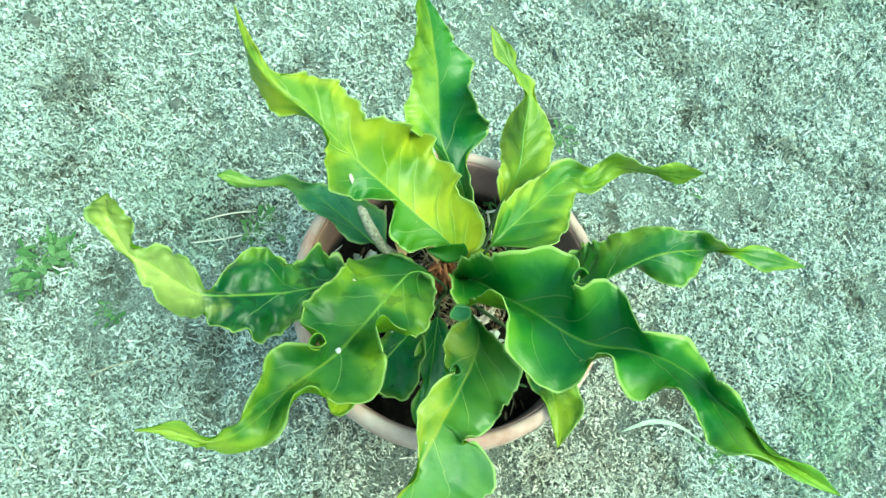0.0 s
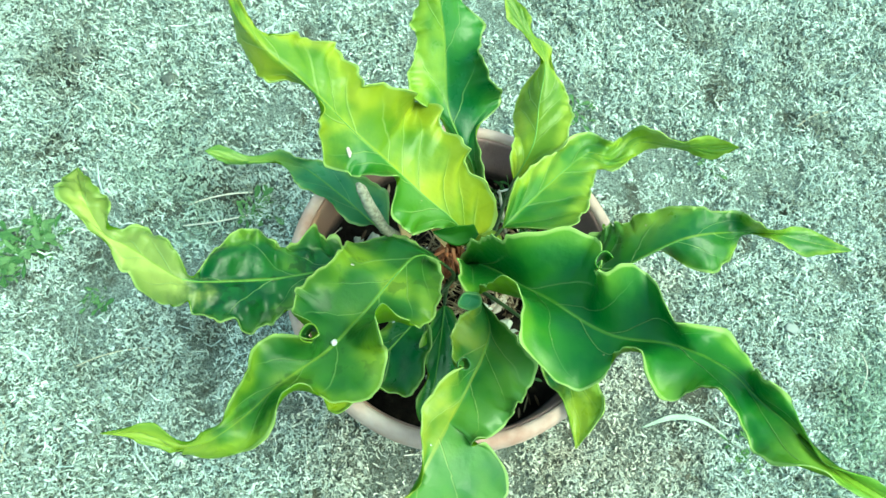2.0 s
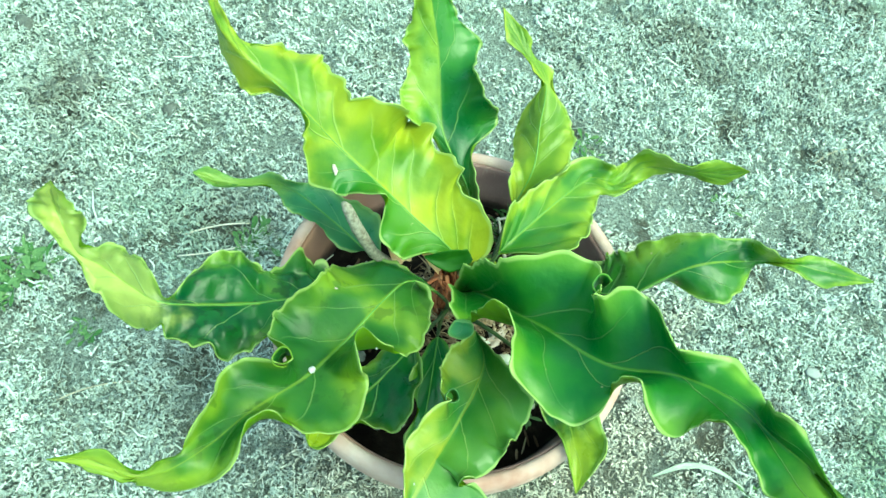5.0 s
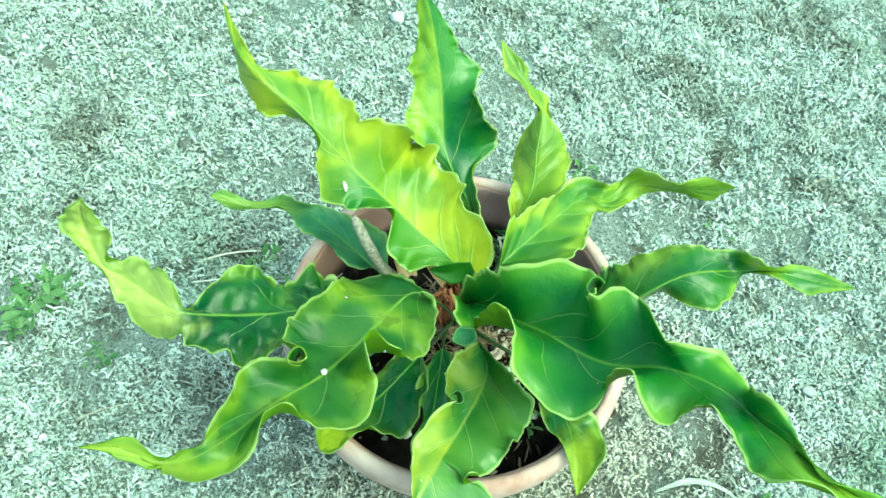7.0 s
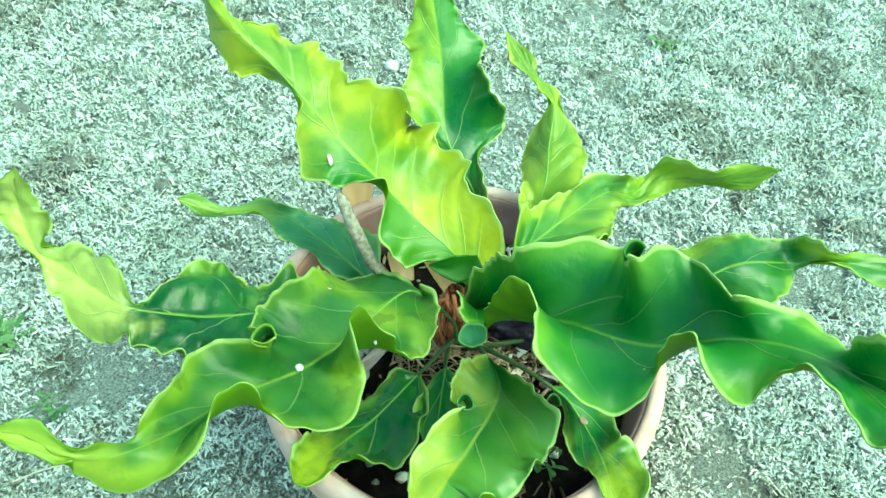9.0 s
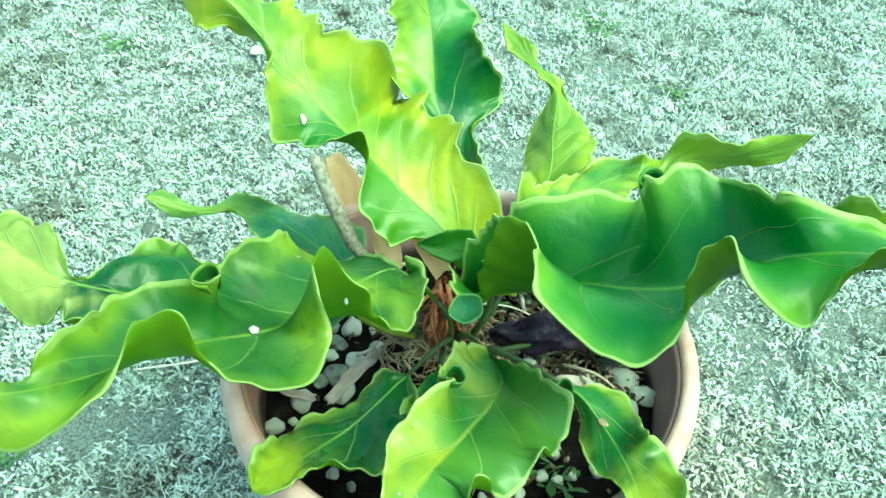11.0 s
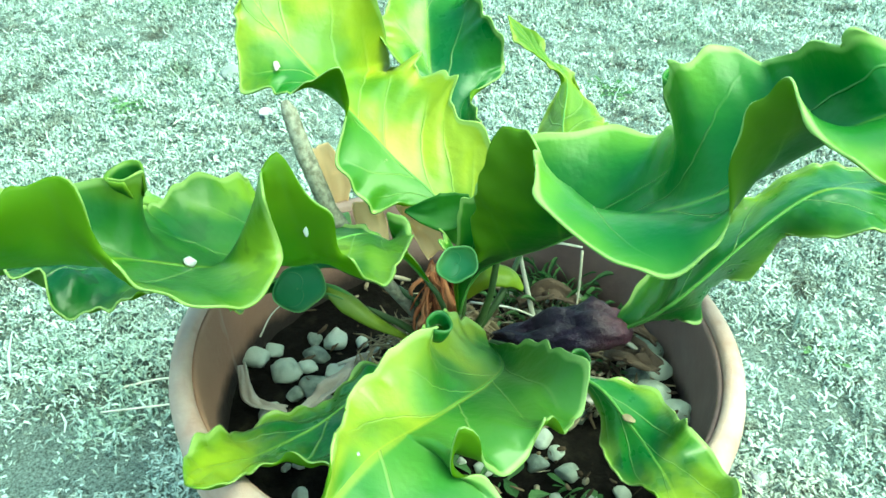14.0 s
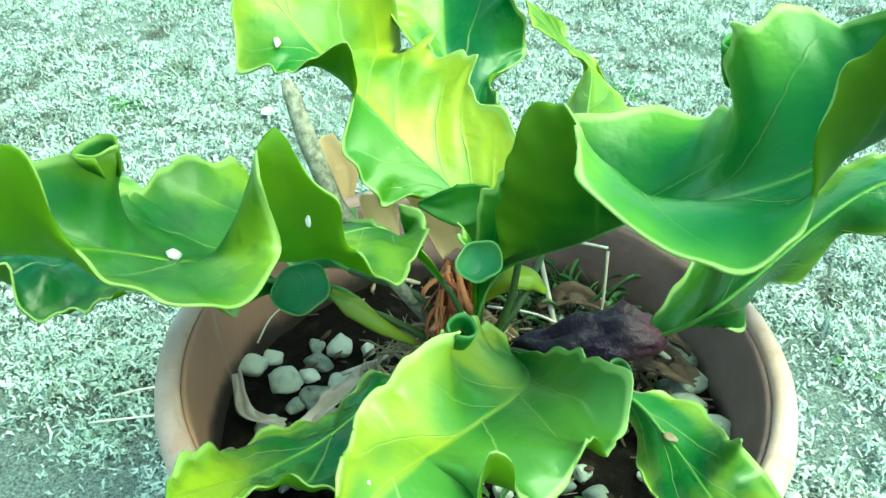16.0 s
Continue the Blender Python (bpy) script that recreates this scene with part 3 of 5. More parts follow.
    rim = [(0.1806, 0.2368), (0.1826, 0.2400), (0.1834, 0.250), (0.1836, 0.262), (0.1836, 0.270), (0.1818, 0.277), (0.1775, 0.2808), (0.1725, 0.2815), (0.1692, 0.2790), (0.1692, 0.2625)]
    part("rim", lathe(rim, closed=True), LIMED, pot, "pale limed terracotta rim, rounded")
    return tagged(pot, "round weathered terracotta flower pot standing on the lawn", "flower pot")


flower_pot()


def bed(x, y):
    """Height of the potting soil: heaped at the crown and a little toward one side."""
    return 0.203 + 0.006 * noise.noise((x * 18, y * 18, 1)) + 0.034 * math.exp(-(x * x + y * y) / 0.0025) + 0.016 * min(1, max(0, x) / 0.15) ** 1.5


def soil():
    bm = bmesh.new()
    R, rings = 0.1590, 16
    prev = None
    for i in range(rings + 1):
        r = R * i / rings
        n = 1 if i == 0 else 64
        ring = []
        for k in range(n):
            c, s = math.cos(k * math.tau / n) * r, math.sin(k * math.tau / n) * r
            h = bed(c, s) + 0.004 * noise.noise((c * 60, s * 60, 2))
            ring.append(bm.verts.new((c, s, h)))
        if i == 1:
            for k in range(n):
                bm.faces.new((prev[0], ring[k], ring[(k + 1) % n]))
        elif i > 1:
            for k in range(n):
                bm.faces.new((prev[k], ring[k], ring[(k + 1) % n], prev[(k + 1) % n]))
        prev = ring
    tagged(part("soil", bm, SOIL), "dark damp potting soil filling the pot", "soil", kind="stuff")


soil()


# ---- the plant ----
def leaf(plant, label, material, spine, left, right, rib=0.0013, bulge=0.12, frill=0.05, scallop=0.025, crumple=0.0, veins=20.0, quilt=0.0014, ruffle=0.0013, across=13, roll=1.0, sweep=1.2, left_quilt=1.0):
    """A wavy leaf on its stalk. spine: bends of the midrib from the crown to the tip. left, right: along the midrib (0..1), how far the margin stands
    out, how far it curls up, how far it leans forward, in metres."""
    P = np.array(spine)
    ts = np.r_[0, np.cumsum(np.linalg.norm(np.diff(P, axis=0), axis=1))]
    length = ts[-1]
    ts = ts / length

    def axes(t):
        T = spline(P, ts, min(1, t + 0.01)) - spline(P, ts, max(0, t - 0.01))
        T /= np.linalg.norm(T)
        A = np.cross(T, (0, 0, 1))
        A /= np.linalg.norm(A)
        return T, A, np.cross(A, T)

    s0 = max(0.03, min(left[0][0], right[0][0]) - 0.04)
    sides, cuts = [], {s0, 1.0}
    for rows in (left, right):
        st = np.array([s0] + [r[0] for r in rows] + [1.0])
        off = np.array([(0, 0, 0)] + [r[1:] for r in rows] + [(0, 0, 0)], float)
        edge = np.array([spline(P, ts, t) + np.array(axes(t)).T @ (fwd, out, up) for t, (out, up, fwd) in zip(st, off)])
        run = np.r_[0, np.cumsum(np.maximum(0.0005, np.linalg.norm(np.diff(edge, axis=0), axis=1)) ** 0.5)]
        sides.append((st, run, edge))
        cuts |= set(st.tolist())
    cuts = sorted(cuts)
    steps = []
    for p, q in zip(cuts, cuts[1:]):
        far = max(np.linalg.norm(spline(e, r, np.interp(q, s, r)) - spline(e, r, np.interp(p, s, r))) for s, r, e in sides)
        k = max(1, int(math.ceil(max(far, (q - p) * length) / 0.003)))
        steps += [p + (q - p) * m / k for m in range(k)]
    steps.append(1.0)
    vs = [math.sin((j / across) * math.pi / 2) ** 0.9 for j in range(across + 1)]
    cols = [(0, v) for v in vs[::-1]] + [(1, v) for v in vs[1:]]
    # the sheet between midrib and margins, eased along the leaf
    grid, frames = np.zeros((len(steps), len(cols), 3)), []
    for i, t in enumerate(steps):
        M = spline(P, ts, t)
        T, A, N = axes(t)
        offs = [spline(edge, run, np.interp(t, st, run)) - M for st, run, edge in sides]
        frames.append((A, N, offs))
        for j, (side, v) in enumerate(cols):
            o = offs[side]
            grid[i, j] = M + o * v + N * (bulge * np.linalg.norm(o) * v * (1 - v) * 1.6 - 0.9 * max(float(o @ N), 0) * v * (1 - v))
    ease = np.array([min(1.0, 4 * v * (1 - v)) ** 0.6 for _, v in cols])[None, :, None]
    for _ in range(70):
        grid[1:-1] += 0.5 * ease * ((grid[:-2] + grid[2:]) / 2 - grid[1:-1])
    verts, uvs, rims = [], [], []
    for i, t in enumerate(steps):
        A, N, offs = frames[i]
        for j, (side, v) in enumerate(cols):
            o = offs[side]
            span = np.linalg.norm(o)
            wide = min(1, span / 0.022)
            s = t * length
            out = o / max(span, 1e-6)
            sag = frill * span * v ** 3 * math.sin(s * 150 + (1.7 if side else 0) + 2.5 * noise.noise((t * 9, side * 5, length)))
            sag += ruffle * wide * v ** 4 * math.sin(s * 410 + side * 2.2 + 4 * noise.noise((s * 22, side * 7, length * 3)))
            ph = (s - 0.055) * veins - sweep * v ** 0.95 + (0.45 if side else 0.0)
            ph = ph + 0.22 * math.sin(2.1 * ph + 1.0) + 0.08 * math.sin(4.9 * ph + 2.0)
            sag += quilt * (1.0 if side else left_quilt) * min(1, span / 0.03) * 4 * v * (1 - v) ** 0.7 * (1.3 * math.sin(math.pi * (ph - 0.5)) ** 2 - 0.75)
            wave = scallop * math.sin(s * 230 + (2.1 if side else 0.4) + 2 * noise.noise((t * 14, side * 3, 1)))
            wave += 0.009 * math.sin(s * 520 + side * 1.3 + 5 * noise.noise((s * 30, side * 4, length)))
            q = grid[i, j] + out * span * v ** 3 * wave + N * sag
            if crumple:
                q = q + (N + A * 0.4) * crumple * min(1, span / 0.02) * (noise.noise(q * 38) + 0.6 * noise.noise(q * 85)) * v ** 0.5
            q = q + N * 0.0014 * noise.noise((q[0] * 45, q[1] * 45, q[2] * 45)) * v
            # the outermost millimetres roll up into a bead
            rim = max(0.0, 1 - span * (1 - v) / 0.0040) * wide
            q = q + (N * 0.0020 - out * 0.0007) * rim ** 2 * roll
            rims.append(rim)
            verts.append(q)
            uvs.append((s - 0.055, -v if side == 0 else v))
    along = len(steps) - 1
    n = len(cols)
    faces = [(i * n + j, (i + 1) * n + j, (i + 1) * n + j + 1, i * n + j + 1) for i in range(along) for j in range(n - 1)]
    if sum(r[1] for r in left) < 0:
        faces = [f[::-1] for f in faces]
    blade = part("leaf", ([tuple(map(float, v)) for v in verts], [], faces), material, plant, label)
    me = blade.data
    layer, bead = me.uv_layers.new(name="UVMap"), me.uv_layers.new(name="bead")
    for lp in me.loops:
        layer.data[lp.index].uv = uvs[lp.vertex_index]
        bead.data[lp.index].uv = (rims[lp.vertex_index], 0.0)
    th = blade.modifiers.new("thickness", "SOLIDIFY")
    th.thickness, th.offset = 0.0011, 0.0
    me.materials.append(UNDER_GREEN if material in (GREEN, DARK, SHADED, BLUISH_SHEEN, MIDGREEN) else UNDER_LIME)
    th.material_offset = 1
    T0 = [spline(P, ts, (s0 + 0.01) * k / 8) for k in range(9)]
    part("stalk", tube(T0, [rib * 2.5 - rib * 1.3 * k / 8 for k in range(9)]), STALK, blade)
    mid = []
    for k in range(30):
        mid.append(spline(P, ts, s0 + (0.97 - s0) * k / 29))
    part("midrib", tube(mid, [rib * (1 - 0.85 * k / 29) for k in range(30)], 6), RIB, blade)
    return blade


plant = new("wavy_leaf_plant")
tagged(plant, "potted plant with long wavy glossy green and yellowing leaves", "plant")
leaf(plant, "broad yellow-green upright leaf with ruffled margins", YELLOW,
     [(-0.0001, 0.0126, 0.232), (0.003, 0.012, 0.332), (-0.014, 0.025, 0.358), (-0.04, 0.038, 0.377), (-0.064, 0.051, 0.397), (-0.088, 0.063, 0.418), (-0.111, 0.075, 0.439), (-0.133, 0.086, 0.463), (-0.155, 0.096, 0.487), (-0.18, 0.108, 0.507), (-0.203, 0.13, 0.517), (-0.217, 0.161, 0.518), (-0.226, 0.194, 0.515)],
     [(0.3097, -0.0151, -0.0064, -0.0025), (0.3381, -0.0311, -0.0133, -0.003), (0.3594, -0.0339, -0.0177, -0.0066), (0.383, -0.0379, -0.0125, -0.0052), (0.4059, -0.0356, -0.0031, -0.0008), (0.4288, -0.0183, 0.0034, 0.0038), (0.4422, -0.0128, 0.0186, 0.0062), (0.4611, -0.022, 0.0302, 0.0087), (0.4951, -0.0267, 0.0081, 0.0044), (0.5258, -0.0312, -0.0015, -0.005), (0.5732, -0.0331, -0.0219, -0.0105), (0.6229, -0.0156, -0.0147, 0.0009), (0.641, -0.0143, -0.0052, -0.0016), (0.6544, -0.0054, 0.0029, -0.0018), (0.6836, 0.006, -0.0104, -0.0036), (0.7057, 0.0101, -0.0187, -0.0087), (0.7325, 0.0045, -0.0218, -0.0099), (0.7617, -0.0073, -0.0264, -0.0099), (0.7933, -0.0083, -0.0332, -0.0097), (0.828, -0.005, -0.0398, -0.0085), (0.8706, -0.0021, -0.0404, 0.0007), (0.899, 0.0004, -0.0263, 0.0018), (0.9211, 0.0004, -0.0105, 0.0005)],
     [(0.2426, 0.0303, 0.0213, -0.0025), (0.2552, 0.035, 0.0209, 0.0053), (0.2828, 0.0329, 0.0301, 0.0106), (0.316, 0.0355, 0.0391, 0.0153), (0.3436, 0.0418, 0.0396, 0.0131), (0.3767, 0.0512, 0.0337, 0.0113), (0.417, 0.0576, 0.0229, 0.0115), (0.4454, 0.0731, 0.0097, 0.0042), (0.4746, 0.0763, -0.0033, -0.0003), (0.4974, 0.082, -0.0238, -0.0077), (0.5101, 0.058, 0.0183, 0.0067), (0.5258, 0.0465, 0.0358, 0.0109), (0.5582, 0.0408, 0.0322, 0.0145), (0.5858, 0.0303, 0.0324, 0.0156), (0.6095, 0.026, 0.0253, 0.0108), (0.6379, 0.0358, 0.0135, 0.0055), (0.6671, 0.0469, 0.0057, 0.0016), (0.7018, 0.052, -0.0112, -0.0045), (0.7341, 0.0492, -0.0194, -0.0092), (0.7712, 0.0371, -0.012, -0.0041), (0.8083, 0.0098, -0.006, -0.0009), (0.8438, 0.0085, -0.0023, -0.0013), (0.8817, 0.0073, 0.0041, 0.0003)], frill=0.12, scallop=0.025, ruffle=0.0024, veins=34.0, quilt=0.0021, sweep=1.6, left_quilt=0.25)
leaf(plant, "tall upright mid-green leaf with scalloped margins", MIDGREEN,
     [(-0.0046, 0.0212, 0.232), (0.006, 0.044, 0.311), (0.01, 0.056, 0.342), (0.007, 0.074, 0.369), (-0.008, 0.098, 0.385), (-0.022, 0.125, 0.399), (-0.025, 0.152, 0.419), (-0.028, 0.174, 0.443), (-0.034, 0.193, 0.47), (-0.041, 0.208, 0.499), (-0.053, 0.22, 0.528)],
     [(0.5576, -0.0093, -0.0044, -0.0016), (0.5733, -0.0254, 0.0075, 0.0045), (0.5811, -0.0348, 0.0235, 0.009), (0.5913, -0.038, 0.0264, 0.0074), (0.6077, -0.0393, 0.0252, 0.0041), (0.6516, -0.0376, 0.0089, 0.0034), (0.6931, -0.0334, 0.0024, -0.0013), (0.7495, -0.0246, -0.01, -0.0027), (0.7886, -0.0282, -0.0135, -0.0047), (0.8168, -0.0263, -0.0165, -0.0073), (0.8395, -0.0181, -0.016, -0.0081), (0.8575, -0.0146, -0.0137, -0.0093), (0.8841, -0.013, -0.0096, -0.0061), (0.9178, -0.0103, -0.0113, -0.006)],
     [(0.3697, 0.0019, 0.023, 0.0118), (0.4057, 0.0024, 0.02, 0.0083), (0.4378, 0.008, 0.0148, 0.0033), (0.4754, 0.0169, 0.0082, 0.0062), (0.4903, 0.0269, 0.0082, 0.003), (0.5005, 0.0394, 0.0078, 0.0021), (0.5091, 0.0465, 0.0066, 0.0015), (0.5216, 0.0527, 0.0059, 0.0005), (0.5381, 0.0539, 0.0091, 0.0002), (0.5835, 0.0429, 0.0316, 0.0117), (0.6242, 0.0347, 0.034, 0.0152), (0.6586, 0.0302, 0.0292, 0.0149), (0.6837, 0.0296, 0.0213, 0.0117), (0.7033, 0.0315, 0.0116, 0.0059), (0.7189, 0.0336, 0.0056, 0.003), (0.733, 0.0362, 0.0023, -0.0002), (0.7518, 0.0446, -0.0103, -0.0038), (0.7643, 0.0424, -0.0091, -0.0043), (0.7761, 0.0396, -0.0062, -0.005), (0.7933, 0.0309, -0.0042, -0.0032), (0.8168, 0.0247, -0.0073, -0.0032), (0.8371, 0.0244, -0.0073, -0.0041)], scallop=0.035, ruffle=0.0020)
leaf(plant, "yellowish leaf whose narrow tip twists over", OLIVE,
     [(-0.0006, 0.0171, 0.232), (0.03, 0.03, 0.28), (0.055, 0.091, 0.299), (0.076, 0.126, 0.335), (0.082, 0.167, 0.35), (0.088, 0.207, 0.367), (0.082, 0.221, 0.37), (0.069, 0.236, 0.375), (0.06, 0.25, 0.382), (0.042, 0.281, 0.396)],
     [(0.4171, -0.0134, 0.0198, 0.0092), (0.4683, -0.0201, 0.0059, 0), (0.5379, -0.0213, -0.0192, -0.0008), (0.5781, -0.022, -0.0278, -0.0027), (0.6092, -0.022, -0.0369, -0.0058), (0.631, -0.0219, -0.0377, -0.0109), (0.6612, -0.0229, -0.0347, -0.011), (0.7006, -0.0162, -0.0224, -0.0039), (0.7299, -0.0074, -0.0108, -0.0009), (0.7476, -0.002, 0, -0.0002), (0.7685, -0.0051, 0.0034, -0.0022), (0.8037, -0.0074, 0.0023, -0.0015), (0.8499, -0.0019, 0.0011, -0.001), (0.9036, -0.0135, 0.0003, 0.0003)],
     [(0.5052, 0.0305, 0.0154, 0.0047), (0.548, 0.0336, 0.0059, -0.0013), (0.5974, 0.0373, 0.001, -0.0002), (0.6528, 0.0328, -0.0089, 0.0003), (0.6914, 0.0255, -0.0138, -0.0012), (0.7174, 0.0164, -0.0099, -0.0018), (0.7392, 0.0062, 0.0008, 0.0007), (0.7601, 0.0084, 0.0001, 0.0006), (0.7794, 0.0164, -0.0036, -0.0011), (0.8004, 0.0155, -0.0038, -0.0058), (0.8415, 0.0043, -0.0025, 0.0002), (0.8809, 0.0119, 0.0034, 0.001)], scallop=0.03, ruffle=0.0018, veins=34.0, quilt=0.0016, sweep=1.6)
leaf(plant, "short yellow-green leaf with a ribbon-like twisted end", TWISTED,
     [(-0.0001, 0.0129, 0.232), (0.02, 0.01, 0.29), (0.03, 0.016, 0.353), (0.081, 0.066, 0.356), (0.131, 0.11, 0.348), (0.143, 0.1014, 0.3543), (0.1603, 0.1054, 0.3442), (0.1837, 0.1182, 0.3592), (0.2176, 0.109, 0.3709), (0.2427, 0.0983, 0.3825), (0.2627, 0.0863, 0.4079)],
     [(0.3597, -0.0148, 0.0384, -0.0004), (0.3768, -0.0179, 0.0322, -0.0002), (0.3914, -0.0205, 0.0236, 0.0001), (0.4036, -0.0232, 0.0107, 0.0003), (0.4159, -0.0232, 0.0062, 0.0004), (0.4452, -0.0249, 0.0031, 0.0002), (0.4867, -0.0267, -0.002, -0), (0.5356, -0.022, -0.0023, -0.0004), (0.56, -0.0211, -0.0032, -0.0004), (0.5942, -0.0254, 0.0004, 0), (0.6138, -0.0246, -0.0004, -0.0026), (0.6236, -0.0246, 0.0006, -0.0142), (0.6505, -0.0125, 0.0119, -0.0011), (0.7433, -0.0159, -0.0067, -0.0004), (0.7726, -0.0048, 0.0225, 0.0007), (0.8606, 0.0072, 0.0154, 0.0001), (0.9217, -0.0089, 0.0103, 0.0002)],
     [(0.3474, 0.0484, 0.0583, 0.0002), (0.3645, 0.0523, 0.0523, 0), (0.3817, 0.0533, 0.0459, 0.0001), (0.4623, 0.0458, 0.0244, -0.0004), (0.6456, 0.0127, -0.0038, 0.0013), (0.6553, 0.0216, 0.0114, -0.0012), (0.7555, 0.007, -0.0141, 0.0001), (0.8435, -0.0072, -0.0154, -0.0002), (0.9266, 0.0089, -0.0056, -0)], scallop=0.03, veins=26.0, sweep=1.5, quilt=0.0024)
leaf(plant, "green leaf twisting into a thin tail", GREEN,
     [(-0.0004, 0.0116, 0.232), (0.02, 0.005, 0.245), (0.108, 0.008, 0.27), (0.128, -0.021, 0.315), (0.203, -0.002, 0.385), (0.264, 0.009, 0.379), (0.289, 0.003, 0.391), (0.32, -0.005, 0.391), (0.36, -0.018, 0.4)],
     [(0.2904, -0.0139, 0.0222, 0.0102), (0.3405, -0.0371, 0.0442, -0.0015), (0.4726, -0.0525, -0.0209, 0.0026), (0.5282, -0.0477, -0.0242, -0.0074), (0.5792, -0.0458, -0.0234, -0.006), (0.6131, -0.0424, -0.0208, -0.009), (0.6556, -0.0365, -0.005, 0.0028), (0.682, -0.0289, -0.001, -0.0005), (0.7094, -0.0232, 0.0021, -0.0022), (0.7443, -0.0192, 0.0075, 0.008), (0.7603, -0.0032, 0.029, -0.0027), (0.7802, 0.0063, 0.0358, 0.0072), (0.8302, 0.0057, 0.0153, -0.0025), (0.8962, -0.0128, 0.0028, 0.0001)],
     [(0.2876, -0.0069, 0.0003, 0.0001), (0.332, -0.019, 0.0013, -0.0094), (0.4131, -0.0119, -0.0364, -0.0128), (0.4575, -0.0179, -0.0361, -0.0148), (0.4905, -0.0252, -0.0361, -0.0149), (0.5122, -0.0218, -0.0407, -0.0181), (0.5292, -0.0162, -0.0457, -0.0218), (0.5537, -0.0101, -0.0466, -0.0195), (0.5754, -0.0056, -0.0353, -0.0102), (0.5886, -0.004, -0.0198, -0.0097), (0.6103, 0.0141, -0.0191, -0.0054), (0.6273, 0.0246, -0.0156, -0.0053), (0.6537, 0.0361, -0.0087, -0.0022), (0.6896, 0.0362, -0.0072, -0.0003), (0.7301, 0.0246, -0.0066, 0.0021), (0.7651, 0.0023, -0.0133, 0.0036), (0.782, -0.0054, -0.0114, -0.0049), (0.8085, 0.0066, 0.0046, 0.0015), (0.8311, 0.0114, 0.0084, -0.0017), (0.866, 0.0134, 0.0037, -0.0024), (0.9104, 0.0132, -0.0064, -0.0006)], scallop=0.05)
large_blade = leaf(plant, "largest dark green leaf, deeply waved, drawn out to a point", DARK,
     [(-0.0037, 0.0073, 0.232), (0.003, 0, 0.301), (0.012, -0.006, 0.327), (0.028, -0.023, 0.35), (0.044, -0.044, 0.372), (0.064, -0.071, 0.404), (0.083, -0.094, 0.425), (0.1005, -0.112, 0.445), (0.114, -0.122, 0.462), (0.128, -0.128, 0.478), (0.141, -0.135, 0.492), (0.153, -0.146, 0.504), (0.164, -0.16, 0.515), (0.173, -0.177, 0.525), (0.184, -0.196, 0.536), (0.196, -0.216, 0.548), (0.211, -0.237, 0.558), (0.237, -0.258, 0.565)],
     [(0.16, 0.0042, 0.0241, 0.0395), (0.24, 0.0015, 0.0465, 0.0161), (0.3377, -0.0042, 0.0548, 0.0002), (0.3817, -0.0487, 0.0463, 0.0001), (0.4085, -0.0615, 0.0282, -0.0007), (0.4501, -0.0485, 0.0275, 0.0006), (0.5038, -0.0207, 0.0452, -0.0004), (0.5283, -0.0195, 0.0547, -0.0004), (0.538, -0.017, 0.058, -0.0011), (0.5771, -0.0397, 0.045, 0.0004), (0.6114, -0.0474, 0.0263, -0.001), (0.6407, -0.0222, 0.0293, -0.0001), (0.6602, -0.0056, 0.0264, -0.0002), (0.67, -0.0001, 0.0313, -0.0035), (0.6798, 0.0015, 0.0291, -0.0052), (0.6895, -0.0113, 0.0174, -0.0054), (0.6993, -0.0256, 0.004, -0.0018), (0.7115, -0.026, -0.0002, 0.0005), (0.7555, -0.015, -0.0026, -0.0004), (0.7677, -0.0052, 0.016, 0.0006), (0.8093, 0.0085, 0.0374, -0.0004), (0.8239, -0.006, 0.018, -0.0002), (0.8337, -0.0056, 0.0091, -0.0002), (0.9046, 0.0084, 0.0083, -0.0004), (0.9535, -0.0049, 0.0078, -0.0003)],
     [(0.135, 0.0167, 0.0123, 0.0488), (0.165, 0.0248, 0.0244, 0.0414), (0.2, 0.0376, 0.0242, 0.0267), (0.235, 0.0453, 0.0148, 0.0155), (0.262, 0.042, 0.003, 0.0089), (0.2815, 0.0349, 0.0064, -0.0001), (0.3841, 0.0426, 0.0471, -0.0002), (0.4208, 0.0316, 0.0532, 0.0003), (0.4598, 0.0476, 0.0419, -0.0005), (0.4696, 0.0497, 0.0341, -0.0056), (0.4794, 0.061, 0.0229, -0.0028), (0.5356, 0.0541, -0.0134, -0.0006), (0.5576, 0.038, -0.0131, -0.0002), (0.5674, 0.0202, -0.0035, -0.0029), (0.5967, 0.0219, 0.0262, 0.0007), (0.6236, 0.0202, 0.0334, 0.0001), (0.6431, 0.0263, 0.0307, 0.0001), (0.6529, 0.0356, 0.013, -0.006), (0.67, 0.0457, -0.0014, 0.0001), (0.6944, 0.0324, -0.0166, 0.0001), (0.7629, 0.0249, 0.0129, -0.0005), (0.8313, 0.0295, -0.0057, -0.0001), (0.8728, 0.0319, 0.0018, -0.0007), (0.9021, 0.018, 0.0125, -0.0001), (0.9437, 0.0093, 0.0028, 0.0001)], quilt=0.0016, veins=15.0, sweep=1.5)
